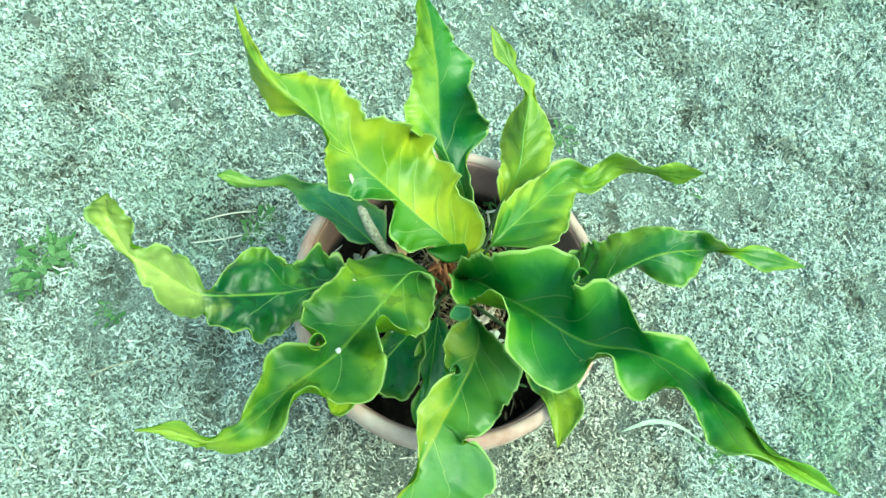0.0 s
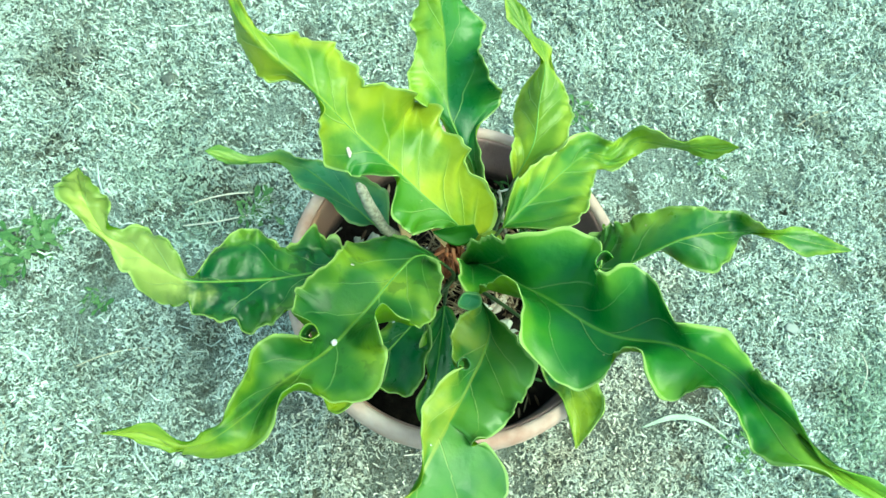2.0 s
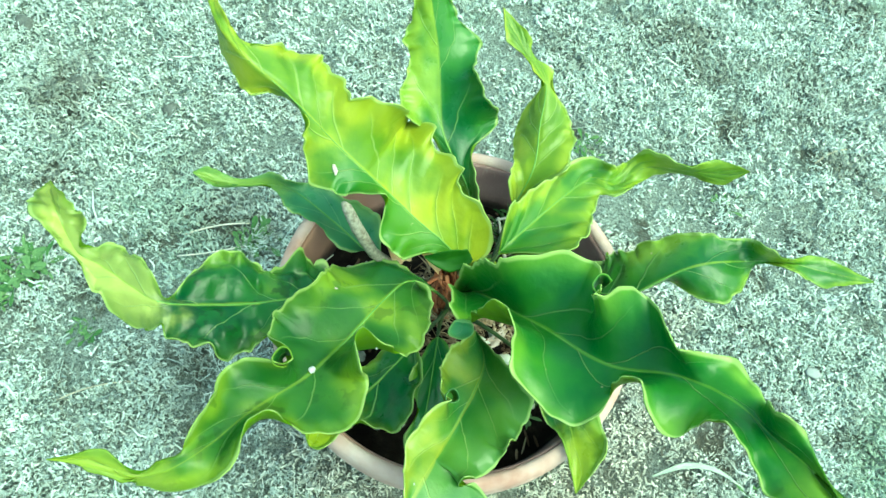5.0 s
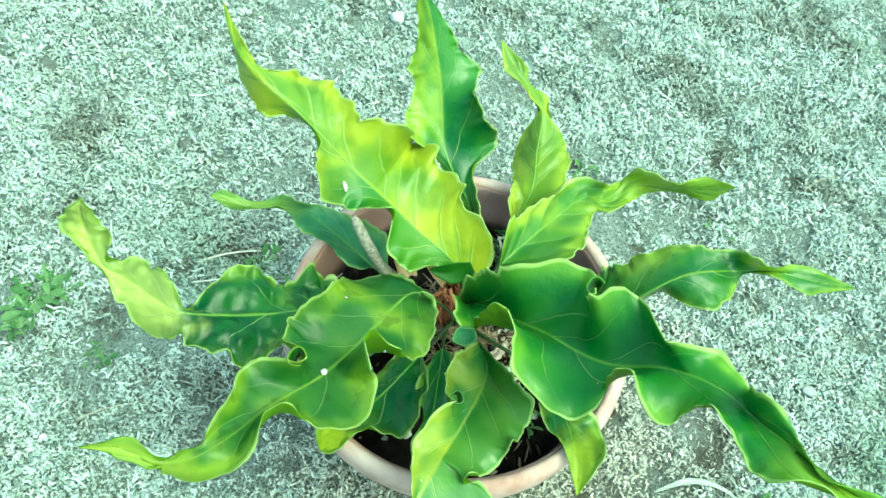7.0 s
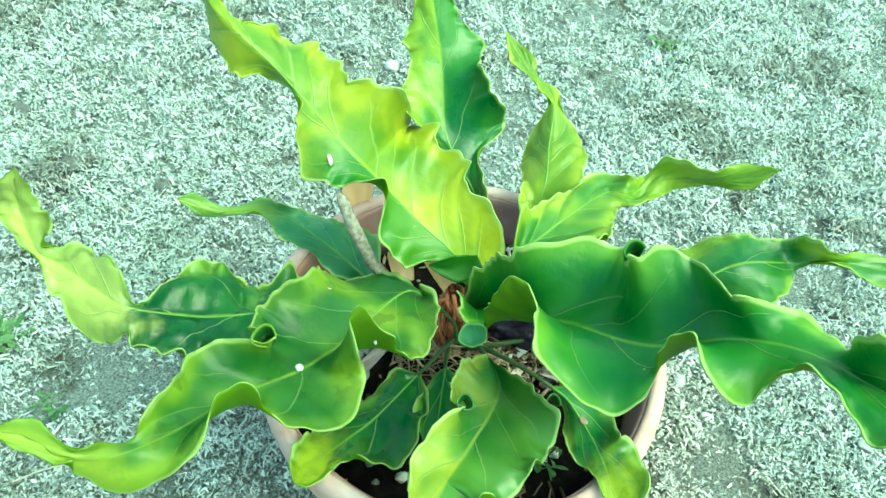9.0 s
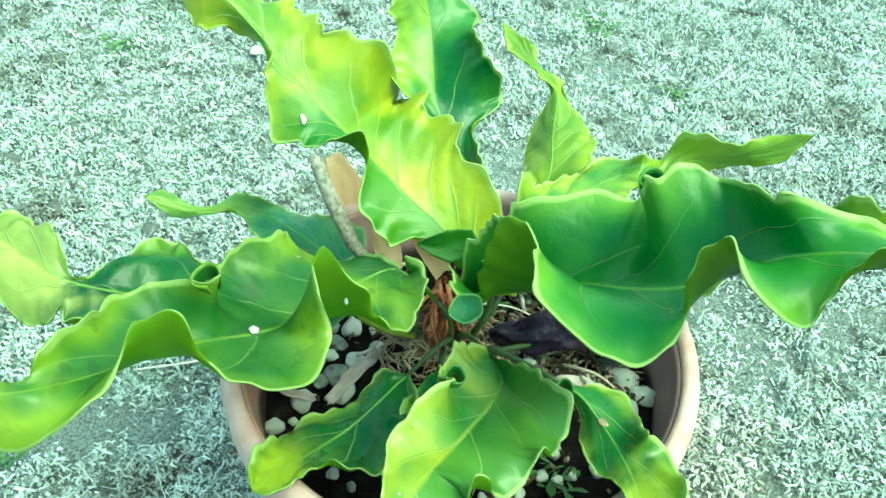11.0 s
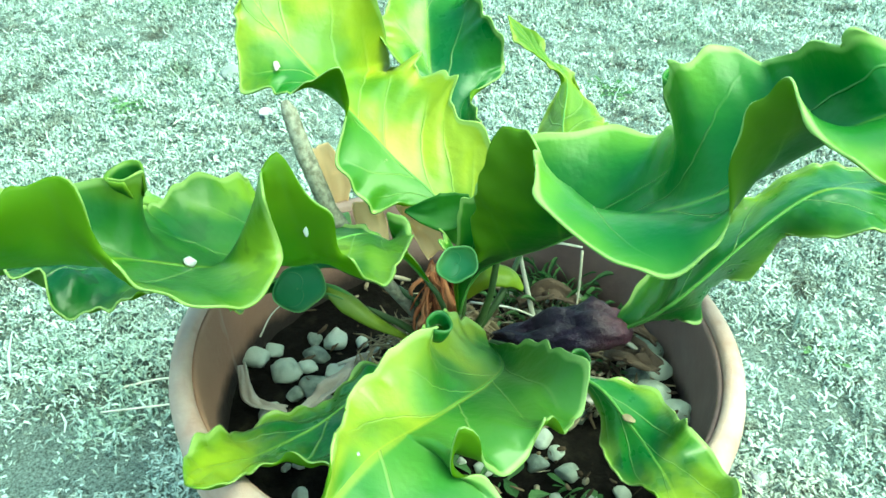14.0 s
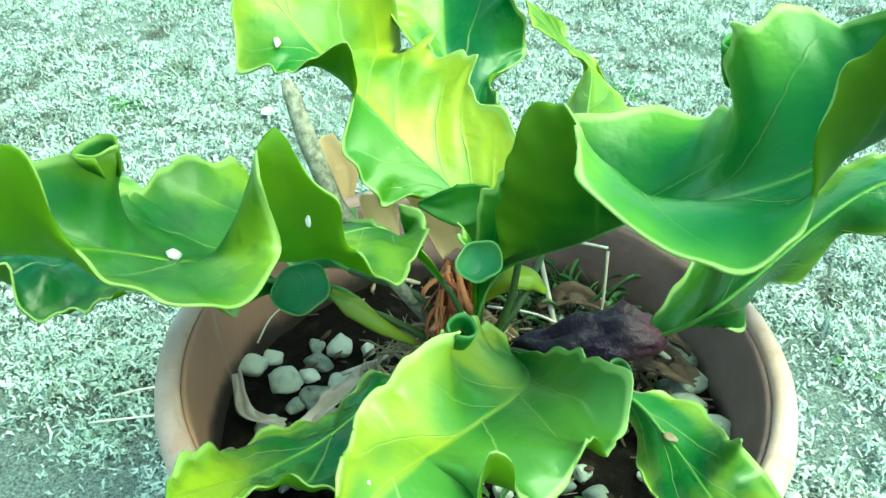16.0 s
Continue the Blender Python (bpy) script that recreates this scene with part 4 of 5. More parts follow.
drooping_blade = leaf(plant, "drooping green leaf with broad yellow-green patches", MIXED,
     [(-0.0048, 0.0067, 0.232), (0.002, -0.009, 0.285), (0.02, -0.04, 0.295), (0.024, -0.072, 0.309), (0.012, -0.103, 0.325), (-0.004, -0.132, 0.341), (-0.02, -0.161, 0.357), (-0.038, -0.19, 0.371), (-0.056, -0.222, 0.371), (-0.075, -0.25, 0.358)],
     [(0.2892, 0.0067, 0.0132, -0.0026), (0.3212, 0.0205, 0.0267, 0.007), (0.3497, 0.026, 0.0257, 0.005), (0.401, 0.0339, 0.0251, 0.0093), (0.4279, 0.0367, 0.0168, 0.0044), (0.4589, 0.0377, 0.015, 0.0009), (0.5085, 0.0335, 0.0195, 0.0067), (0.5455, 0.0275, 0.0271, 0.009), (0.5808, 0.0194, 0.0319, 0.0121), (0.5992, 0.0115, 0.0376, 0.0104), (0.6194, 0.0152, 0.0331, 0.0058), (0.6581, 0.0236, 0.0245, 0.0033), (0.7185, 0.0263, 0.0101, 0.0062), (0.7564, 0.021, 0.0031, 0.0028), (0.7824, 0.0165, 0.0043, 0.0016), (0.8017, 0.0118, 0.0105, 0.0017), (0.8168, 0.0086, 0.0152, 0.0013), (0.8336, 0.0067, 0.0156, -0.0013), (0.8572, 0.0009, 0.0117, -0.0025), (0.8941, -0.0042, 0.0105, -0.0022), (0.9395, 0.0022, 0.0084, -0.0021)],
     [(0.4354, -0.0343, 0.0301, 0.0081), (0.4589, -0.0459, 0.0262, 0.0065), (0.4883, -0.0533, 0.0099, 0.0039), (0.5085, -0.0526, 0.0064, 0.0014), (0.5346, -0.051, 0.005, 0.0029), (0.5522, -0.0499, 0.009, 0.0024), (0.5732, -0.049, 0.0123, 0.0021), (0.6009, -0.046, 0.014, 0.0056), (0.6211, -0.0457, 0.0112, 0.0037), (0.6421, -0.0458, -0.0002, -0.0005), (0.6614, -0.0449, -0.0044, -0.0024), (0.6908, -0.0358, -0.0032, 0.0015), (0.7043, -0.0326, 0.0158, 0.0098), (0.7118, -0.027, 0.0166, 0.0139), (0.716, -0.0278, -0.0057, 0.0066), (0.7211, -0.0362, -0.006, -0.0052), (0.7253, -0.0405, -0.0096, -0.0097), (0.7328, -0.0494, -0.0174, -0.0141), (0.7463, -0.0707, -0.0279, -0.0137), (0.7874, -0.0768, -0.0406, -0.006), (0.8328, -0.0718, -0.042, -0.0006), (0.8765, -0.0634, -0.039, -0.0033), (0.9538, -0.0246, -0.0142, 0.0038)], quilt=0.0016)
scarred_blade = leaf(plant, "dark green wavy leaf with pale scars and a ribbon tail", SCARRED,
     [(-0.0087, 0.006, 0.232), (-0.01, -0.008, 0.301), (-0.029, -0.005, 0.329), (-0.05, -0.01, 0.354), (-0.07, -0.033, 0.366), (-0.09, -0.06, 0.372), (-0.108, -0.086, 0.383), (-0.124, -0.109, 0.4), (-0.144, -0.13, 0.419), (-0.167, -0.152, 0.431), (-0.186, -0.175, 0.445), (-0.207, -0.195, 0.462), (-0.2221, -0.2016, 0.476), (-0.2333, -0.1997, 0.478), (-0.2429, -0.1943, 0.48), (-0.2525, -0.1927, 0.483), (-0.2595, -0.1912, 0.484), (-0.2763, -0.193, 0.484)],
     [(0.235, 0.0145, -0.009, 0.0112), (0.275, 0.0294, -0.0109, 0.001), (0.315, 0.0487, -0.0222, -0.0114), (0.345, 0.0576, -0.0152, -0.002), (0.375, 0.0517, 0.0185, 0.0093), (0.396, 0.046, 0.0274, 0.0028), (0.4209, 0.0485, 0.0325, 0.0012), (0.4616, 0.0471, 0.029, 0.008), (0.494, 0.0549, 0.0201, 0.0094), (0.5156, 0.0558, 0.0115, 0.004), (0.538, 0.0538, 0.0085, 0.0011), (0.5746, 0.0403, 0.0104, 0.007), (0.5903, 0.0168, 0.0265, 0.0104), (0.6061, 0.0056, 0.0336, 0.0131), (0.6152, 0.0035, 0.0324, 0.0103), (0.6285, 0.0077, 0.0281, 0.0063), (0.6476, 0.0289, 0.0205, 0.0031), (0.6749, 0.0352, 0.0157, 0.0031), (0.7065, 0.0262, 0.0181, 0.005), (0.7323, 0.0188, 0.0171, 0.0015), (0.7713, 0.0126, 0.0165, 0.0085), (0.7936, 0.0078, 0.0091, 0.0048), (0.8103, 0.0062, -0.0023, -0.0016), (0.8319, 0.0085, -0.0029, -0.001), (0.8518, 0.0057, 0.0061, 0.0021), (0.8726, 0.0005, 0.0085, 0.0016), (0.885, 0.0013, 0.0027, -0.0003), (0.8973, 0.0036, 0.0045, 0.0002), (0.9217, 0.0065, 0.006, -0.0008), (0.9315, 0.008, 0.0068, 0.0007), (0.951, 0.0062, 0.0051, -0.0002), (0.9608, 0.0013, 0.0031, 0.0003)],
     [(0.222, -0.0113, 0.0117, 0.0394), (0.242, -0.0158, 0.0206, 0.0297), (0.265, -0.027, 0.0173, 0.0116), (0.295, -0.0391, 0.0126, 0.0096), (0.335, -0.046, 0.0083, 0.0057), (0.375, -0.0521, 0.0026, 0.0009), (0.405, -0.0526, 0.0022, 0.0), (0.4317, -0.05, 0.0145, 0.005), (0.4459, -0.0414, 0.0199, 0.0025), (0.4666, -0.0411, 0.0455, 0.0086), (0.4923, -0.0201, 0.0574, 0.0168), (0.5164, -0.0202, 0.0489, 0.0179), (0.5355, -0.0399, 0.0468, 0.0253), (0.5512, -0.0395, 0.0238, -0.0052), (0.5853, -0.0574, 0.008, 0.0011), (0.6285, -0.0442, 0.0016, 0.0068), (0.6509, -0.0366, 0.0122, 0.0057), (0.6633, -0.0262, 0.0169, 0.0031), (0.6782, -0.0252, 0.0363, 0.0057), (0.699, -0.0185, 0.0387, 0.0081), (0.7281, -0.0155, 0.0343, 0.0083), (0.7621, -0.0246, 0.0138, 0.0034), (0.7953, -0.0245, 0.002, 0.0004), (0.8302, -0.0089, -0.0285, -0.0093), (0.8667, -0.0018, -0.0182, -0.0015), (0.8826, -0.0016, -0.0022, -0.0003), (0.8973, -0.0045, -0.0036, 0.0004), (0.9144, -0.0045, -0.0018, 0.0005), (0.9461, -0.0064, -0.0034, -0.0006), (0.9632, -0.0028, -0.0019, -0.0002)], quilt=0.0014)
leaf(plant, "crinkled dark leaf with a faded pale yellow twisted end", CRINKLED,
     [(-0.0147, 0.0097, 0.232), (-0.03, 0.012, 0.262), (-0.095, 0.004, 0.3), (-0.171, -0.031, 0.348), (-0.211, -0.035, 0.348), (-0.252, -0.043, 0.369), (-0.267, -0.041, 0.376), (-0.308, -0.017, 0.386), (-0.329, -0.006, 0.39), (-0.35, 0.027, 0.395), (-0.342, 0.034, 0.437)],
     [(0.3457, -0.0048, -0.0197, -0.003), (0.3528, -0.0247, -0.0068, -0.0035), (0.3678, -0.0326, -0.002, -0.0041), (0.3924, -0.0345, -0.001, -0.0045), (0.4392, -0.0321, -0.0015, 0.0073), (0.4577, -0.0334, -0.001, 0.0023), (0.4727, -0.038, -0.0014, -0.0033), (0.4965, -0.0436, 0.001, -0.0068), (0.5441, -0.0484, 0.0106, 0.0026), (0.5882, -0.0438, 0.0077, 0.008), (0.6111, -0.0378, 0.0075, 0.0042), (0.6279, -0.0279, 0.004, 0.0025), (0.6385, -0.0177, -0.0042, -0.0012), (0.649, -0.0181, -0.0127, -0.0043), (0.664, -0.0176, -0.0234, -0.0086), (0.687, -0.0187, -0.0293, -0.0062), (0.7125, -0.0209, -0.0271, -0.0038), (0.7425, -0.0217, -0.0157, -0.002), (0.7716, -0.0171, -0.0054, -0.0008), (0.8042, -0.0039, 0.0035, 0.0027), (0.8325, -0.006, 0.0049, -0.0003), (0.8589, -0.0072, 0.0051, -0.0099), (0.9189, -0.0246, -0.0018, -0.0024)],
     [(0.299, 0.0331, -0.0145, -0.0035), (0.3201, 0.0371, -0.0009, -0.003), (0.3528, 0.0415, 0.0044, -0.0009), (0.3924, 0.0413, -0.0082, -0.0005), (0.4295, 0.0376, -0.0186, -0.0017), (0.4621, 0.0431, -0.0173, -0.0005), (0.4921, 0.049, -0.009, 0.0003), (0.5221, 0.0521, 0.003, -0.0015), (0.5582, 0.0414, 0.0016, 0.0031), (0.5829, 0.0348, 0.001, -0.0003), (0.6129, 0.0153, 0.0047, 0.0037), (0.6305, 0.0044, 0.0039, 0.0016), (0.6455, 0.005, 0.0043, -0.0007), (0.6684, 0.0121, 0.0072, 0.0007), (0.6993, 0.0196, 0.0128, 0.0027), (0.724, 0.0251, 0.0092, 0.0017), (0.7496, 0.0263, 0.0019, 0.0024), (0.7672, 0.0255, -0.0001, -0.0003), (0.7875, 0.0203, 0.001, -0.0029), (0.8183, 0.0044, 0.0028, 0.0004), (0.8466, 0.0083, 0.0004, -0.0021), (0.8836, 0.0187, -0.0078, -0.0006)], crumple=0.014)
leaf(plant, "low narrow bluish-green leaf with a curled tip", BLUISH_SHEEN,
     [(-0.0158, 0.0158, 0.232), (-0.03, 0.019, 0.285), (-0.079, 0.04, 0.291), (-0.123, 0.075, 0.3), (-0.164, 0.109, 0.299), (-0.182, 0.118, 0.297), (-0.205, 0.123, 0.292), (-0.237, 0.121, 0.29), (-0.272, 0.127, 0.302)],
     [(0.3572, 0.01, -0.0077, -0.0006), (0.409, -0.0065, -0.0149, -0.0018), (0.4599, -0.0131, -0.0195, -0.0019), (0.5125, -0.0093, -0.0193, 0.0006), (0.5576, -0.0087, -0.017, -0.0006), (0.6076, -0.0136, -0.0143, 0.0018), (0.6477, -0.0187, -0.0143, 0.0004), (0.6886, -0.0139, -0.0113, 0.0014), (0.7245, -0.0057, -0.0051, -0.0002), (0.7671, -0.0017, 0.001, -0.0019), (0.8163, -0.003, 0.0003, -0.0025), (0.8848, 0.0007, -0.0076, 0.0037), (0.9249, -0.002, -0.0081, 0.0004), (0.9566, -0.0037, -0.0017, -0.0006)],
     [(0.4115, 0.0319, 0.0141, 0.0015), (0.5125, 0.0246, 0.0097, -0.0002), (0.6177, 0.0261, -0.0139, 0.0066), (0.6861, -0.0002, 0.0165, -0.0023), (0.7621, 0.0071, 0.0112, -0.0053), (0.8589, 0.0077, -0.0032, 0.0001), (0.9566, 0.009, 0.0081, 0.0019)])
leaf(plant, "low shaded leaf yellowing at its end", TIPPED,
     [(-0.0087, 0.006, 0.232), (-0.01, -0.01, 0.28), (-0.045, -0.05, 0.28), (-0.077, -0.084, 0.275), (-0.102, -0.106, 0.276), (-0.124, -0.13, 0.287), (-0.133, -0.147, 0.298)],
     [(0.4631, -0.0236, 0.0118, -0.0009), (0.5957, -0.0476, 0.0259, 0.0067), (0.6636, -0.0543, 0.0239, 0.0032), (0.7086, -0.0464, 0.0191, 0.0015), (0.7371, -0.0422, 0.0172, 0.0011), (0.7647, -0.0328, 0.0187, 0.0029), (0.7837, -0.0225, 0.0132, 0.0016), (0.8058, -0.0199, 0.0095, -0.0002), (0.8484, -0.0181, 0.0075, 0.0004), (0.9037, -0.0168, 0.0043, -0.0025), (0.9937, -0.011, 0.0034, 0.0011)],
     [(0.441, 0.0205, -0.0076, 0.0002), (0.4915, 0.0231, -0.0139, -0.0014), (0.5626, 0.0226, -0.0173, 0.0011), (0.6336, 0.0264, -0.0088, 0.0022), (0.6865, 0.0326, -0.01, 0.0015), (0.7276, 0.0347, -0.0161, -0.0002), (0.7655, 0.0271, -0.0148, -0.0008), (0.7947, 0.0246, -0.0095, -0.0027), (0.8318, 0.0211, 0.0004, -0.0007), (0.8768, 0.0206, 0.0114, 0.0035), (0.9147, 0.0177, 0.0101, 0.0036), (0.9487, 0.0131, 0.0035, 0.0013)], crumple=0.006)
leaf(plant, "small low leaf with a brown scar and yellow margin", MARGINED,
     [(-0.0029, 0.0078, 0.232), (0.02, -0.02, 0.281), (0.077, -0.069, 0.295), (0.093, -0.091, 0.289), (0.105, -0.118, 0.285), (0.109, -0.15, 0.287), (0.107, -0.184, 0.286)],
     [(0.5243, -0.0168, -0.0098, -0.0003), (0.545, -0.0243, -0.0104, 0.0003), (0.5696, -0.0292, -0.0104, -0.0008), (0.6049, -0.0328, -0.0053, -0.003), (0.6639, -0.02, 0.0094, 0.0022), (0.7023, -0.0155, 0.0171, 0.0012), (0.7269, -0.0096, 0.0289, 0.0015), (0.7353, -0.0063, 0.0346, 0.0037), (0.7414, -0.0105, 0.0281, 0.0003), (0.7483, -0.0204, 0.0148, -0.0069), (0.7622, -0.0277, 0.0058, -0.0053), (0.8028, -0.0294, 0.0057, 0.0004), (0.845, -0.0265, 0.0126, 0.0006), (0.8887, -0.0226, 0.015, -0.0001)],
     [(0.5642, -0.002, -0.0213, 0.0035), (0.6133, 0.0111, -0.0216, 0.0041), (0.6601, 0.0172, -0.0185, 0.0021), (0.7061, 0.0182, -0.0143, 0.0006), (0.7545, 0.0148, -0.0108, -0.0001), (0.8013, 0.0117, -0.001, -0.0004), (0.8504, 0.0096, 0.0036, 0.0003)])
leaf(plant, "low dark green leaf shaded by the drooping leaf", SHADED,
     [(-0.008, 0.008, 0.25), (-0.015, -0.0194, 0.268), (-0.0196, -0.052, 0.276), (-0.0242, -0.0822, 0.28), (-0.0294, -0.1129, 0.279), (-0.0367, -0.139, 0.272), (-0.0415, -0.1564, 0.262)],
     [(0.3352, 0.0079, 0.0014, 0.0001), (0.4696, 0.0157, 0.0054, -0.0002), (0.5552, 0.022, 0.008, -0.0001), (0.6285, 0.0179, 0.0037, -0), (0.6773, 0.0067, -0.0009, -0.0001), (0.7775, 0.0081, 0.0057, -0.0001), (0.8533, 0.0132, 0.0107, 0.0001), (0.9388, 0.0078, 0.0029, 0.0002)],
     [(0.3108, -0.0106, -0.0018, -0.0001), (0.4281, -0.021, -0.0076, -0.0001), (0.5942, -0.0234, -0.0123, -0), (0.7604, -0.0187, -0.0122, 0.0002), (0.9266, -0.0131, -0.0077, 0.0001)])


def strip(points, widths, normal=(0, 0, 1), cup=0.0, cols=5, crumple=0.12):
    """A thin curved strip such as a grass blade or a dry leaf: centre line, half widths, and how far its edges lift."""
    P = np.array(points, float)
    ts = np.linspace(0, 1, len(P))
    bm = bmesh.new()
    rows = []
    for i in range(25):
        t = i / 24
        c = spline(P, ts, t)
        T = spline(P, ts, min(1, t + 0.02)) - spline(P, ts, max(0, t - 0.02))
        T /= np.linalg.norm(T)
        A = np.cross(T, normal)
        A /= np.linalg.norm(A)
        N = np.cross(A, T)
        w = np.interp(t, np.linspace(0, 1, len(widths)), widths)
        row = []
        for j in range(cols):
            v = j / (cols - 1) * 2 - 1
            q = c + A * w * v + N * (cup * w * v * v + crumple * w * noise.noise((c[0] * 90, c[1] * 90 + v, v * 2)))
            q = q + T * w * crumple * 0.8 * noise.noise((v * 2, t * 7, c[0] * 40))
            row.append(bm.verts.new(q))
        rows.append(row)
    for p, q in zip(rows, rows[1:]):
        for j in range(cols - 1):
            bm.faces.new((p[j], q[j], q[j + 1], p[j + 1]))
    return bm


def thick(ob, t=0.0008):
    m = ob.modifiers.new("thickness", "SOLIDIFY")
    m.thickness, m.offset = t, 0.0
    return ob


# flowering spike, withered spathe, dry sheaths and fibres at the crown
spike = part("flower_spike", tube([(-0.022, 0.02, 0.262), (-0.055, 0.022, 0.305), (-0.082, 0.018, 0.353), (-0.096, 0.025, 0.389), (-0.104, 0.031, 0.414), (-0.107, 0.033, 0.4195)],
                                  [0.0040, 0.0044, 0.0054, 0.0055, 0.0046, 0.0022], 16), SPIKE, plant, "grey-tan speckled flower spike")


def spathe():
    bm = bmesh.new()
    bmesh.ops.create_icosphere(bm, subdivisions=4, radius=1.0)
    a, b = Vector((0.026, 0.026, 0.251)), Vector((0.117, 0.008, 0.266))
    ax = (b - a) / 2
    side = ax.cross(Vector((0, 0, 1))).normalized()
    up = side.cross(ax).normalized()
    for v in bm.verts:
        x, y, z = v.co
        ang = math.atan2(z, y)
        r = 0.0170 * (0.9 + 0.28 * x) * (1 + 0.42 * noise.noise((x * 2.6, y * 2.2, z * 2.2)) + 0.22 * noise.noise((x * 1.5, math.cos(ang) * 3.5, math.sin(ang) * 3.5 + 5)) + 0.10 * math.sin(5 * ang + 4 * x) + 0.16 * noise.noise((x * 7, y * 5, z * 5)) - 0.35 * abs(noise.noise((x * 2.4 + 3, math.cos(ang) * 2.4, math.sin(ang) * 2.4))) + 0.15 - 0.16 * max(0, noise.noise((x * 4, ang * 2.2, 3))))
        v.co = (a + b) / 2 + ax * x * 1.06 + side * y * r + up * (z * r * 0.95 + 0.006 * math.sin(x * 2.6))
    return bm


part("withered_spathe", spathe(), PURPLE, plant, "shrivelled dark purple spathe")
for pts, wd in (([(-0.100, 0.150, 0.272), (-0.104, 0.156, 0.298), (-0.112, 0.162, 0.325)], [0.008, 0.0165, 0.007]),
                ([(-0.054, 0.026, 0.318), (-0.0585, 0.030, 0.334), (-0.064, 0.034, 0.352)], [0.0075, 0.0100, 0.0085]),
                ([(-0.016, 0.020, 0.321), (-0.026, 0.025, 0.338), (-0.040, 0.031, 0.354)], [0.0075, 0.0090, 0.0045])):
    thick(part("dry_sheath", strip(pts, wd, (0.32, -0.8, 0.85), 0.6, 9, 0.4), SHEATH, plant, "papery orange dried leaf sheath"))


def rolled(points, radii, arc, turn, material, parent, label=""):
    """A piece of blade margin rolled into an open cup: centre line, radii along it, the part of the circle it fills, and where it starts."""
    P = [Vector(p) for p in points]
    verts, uvs, faces, n = [], [], [], 26
    for i, (p, r) in enumerate(zip(P, radii)):
        T = (P[min(i + 1, len(P) - 1)] - P[max(i - 1, 0)]).normalized()
        a = T.cross(Vector((0.1, 1, 0.2))).normalized()
        c = T.cross(a)
        for k in range(n + 1):
            w = turn + arc * math.tau * k / n
            verts.append(p + (a * math.cos(w) + c * math.sin(w)) * r * (1 + 0.08 * math.sin(3 * w)))
            uvs.append((0.16, max(i / (len(P) - 1), abs(2 * k / n - 1) ** 6 if arc < 0.97 else 0)))
    for i in range(len(P) - 1):
        faces += [(i * (n + 1) + k, i * (n + 1) + k + 1, (i + 1) * (n + 1) + k + 1, (i + 1) * (n + 1) + k) for k in range(n)]
    ob = part("rolled_lobe", ([tuple(v) for v in verts], [], faces), material, parent, label)
    layer = ob.data.uv_layers.new(name="UVMap")
    for lp in ob.data.loops:
        layer.data[lp.index].uv = uvs[lp.vertex_index]
    return thick(ob, 0.001)


def bowl(centre, axis, radius, depth, material, parent, label):
    """A lobe curled into an open bowl that faces along axis, with an uneven lip."""
    Z = Vector(axis).normalized()
    X = Z.cross(Vector((0, 0, 1))).normalized()
    Y = Z.cross(X)
    verts, uvs, faces, n, rows = [], [], [], 30, 9
    for i in range(rows):
        u = i / (rows - 1)
        for k in range(n):
            w = k * math.tau / n
            r = radius * math.sin(u * 1.75) / math.sin(1.75) * (1 + 0.10 * math.sin(2 * w + 0.6) * u + 0.05 * math.sin(5 * w) * u * u)
            lip = 0.12 * radius * u * u * math.sin(3 * w + 1)
            verts.append(Vector(centre) + X * r * math.cos(w) + Y * r * math.sin(w) + Z * (depth * (u ** 1.6 - 1) + lip))
            uvs.append((0.1 + 0.02 * math.cos(w), 0.25 + 0.75 * u))
    for i in range(rows - 1):
        faces += [(i * n + k, (i + 1) * n + k, (i + 1) * n + (k + 1) % n, i * n + (k + 1) % n) for k in range(n)]
    ob = part("curled_lobe", ([tuple(v) for v in verts], [], faces), material, parent, label)
    layer = ob.data.uv_layers.new(name="UVMap")
    for lp in ob.data.loops:
        layer.data[lp.index].uv = uvs[lp.vertex_index]
    return thick(ob, 0.001)


bowl((-0.0034, -0.0620, 0.3722), (-0.05, -0.80, 0.58), 0.0098, 0.008, CUPPED, large_blade, "bluish-green lobe curled into a cup")
rolled([(-0.0135, -0.1195, 0.3725), (-0.0130, -0.1205, 0.3765), (-0.0125, -0.1215, 0.3805), (-0.0120, -0.1222, 0.3835)], [0.0034, 0.0046, 0.0052, 0.0056], 0.92, 1.2, MIXED, drooping_blade, "margin rolled into a small cup")
rolled([(0.0580, -0.0965, 0.3320), (0.0583, -0.0978, 0.3360), (0.0586, -0.0990, 0.3400), (0.0588, -0.0997, 0.3430)], [0.0030, 0.0042, 0.0048, 0.0052], 0.88, 2.6, MIXED, drooping_blade, "margin rolled into a small cup")
thick(part("folded_lobe", strip([(-0.0350, 0.0140, 0.3570), (-0.024, 0.0125, 0.3570), (-0.012, 0.0120, 0.3575), (-0.001, 0.0130, 0.3600), (0.0065, 0.0160, 0.3625)], [0.0008, 0.0070, 0.0120, 0.0105, 0.006], (0.05, -0.8, 0.55), 0.35, 11, 0.12), UNDER_GREEN, plant, "dark green folded-under foot of the yellow leaf"))
rolled([(0.095, -0.057, 0.460), (0.0938, -0.0585, 0.467), (0.0928, -0.0600, 0.474), (0.0925, -0.0605, 0.4775)], [0.004, 0.006, 0.007, 0.0076], 0.8, 3.6, DARK, large_blade, "margin rolled into an open funnel")
rolled([(-0.140, -0.111, 0.438), (-0.1405, -0.112, 0.443), (-0.141, -0.113, 0.448), (-0.1412, -0.1135, 0.451)], [0.003, 0.0055, 0.0068, 0.0075], 0.8, 3.2, SCARRED, scarred_blade, "margin rolled into an open funnel")
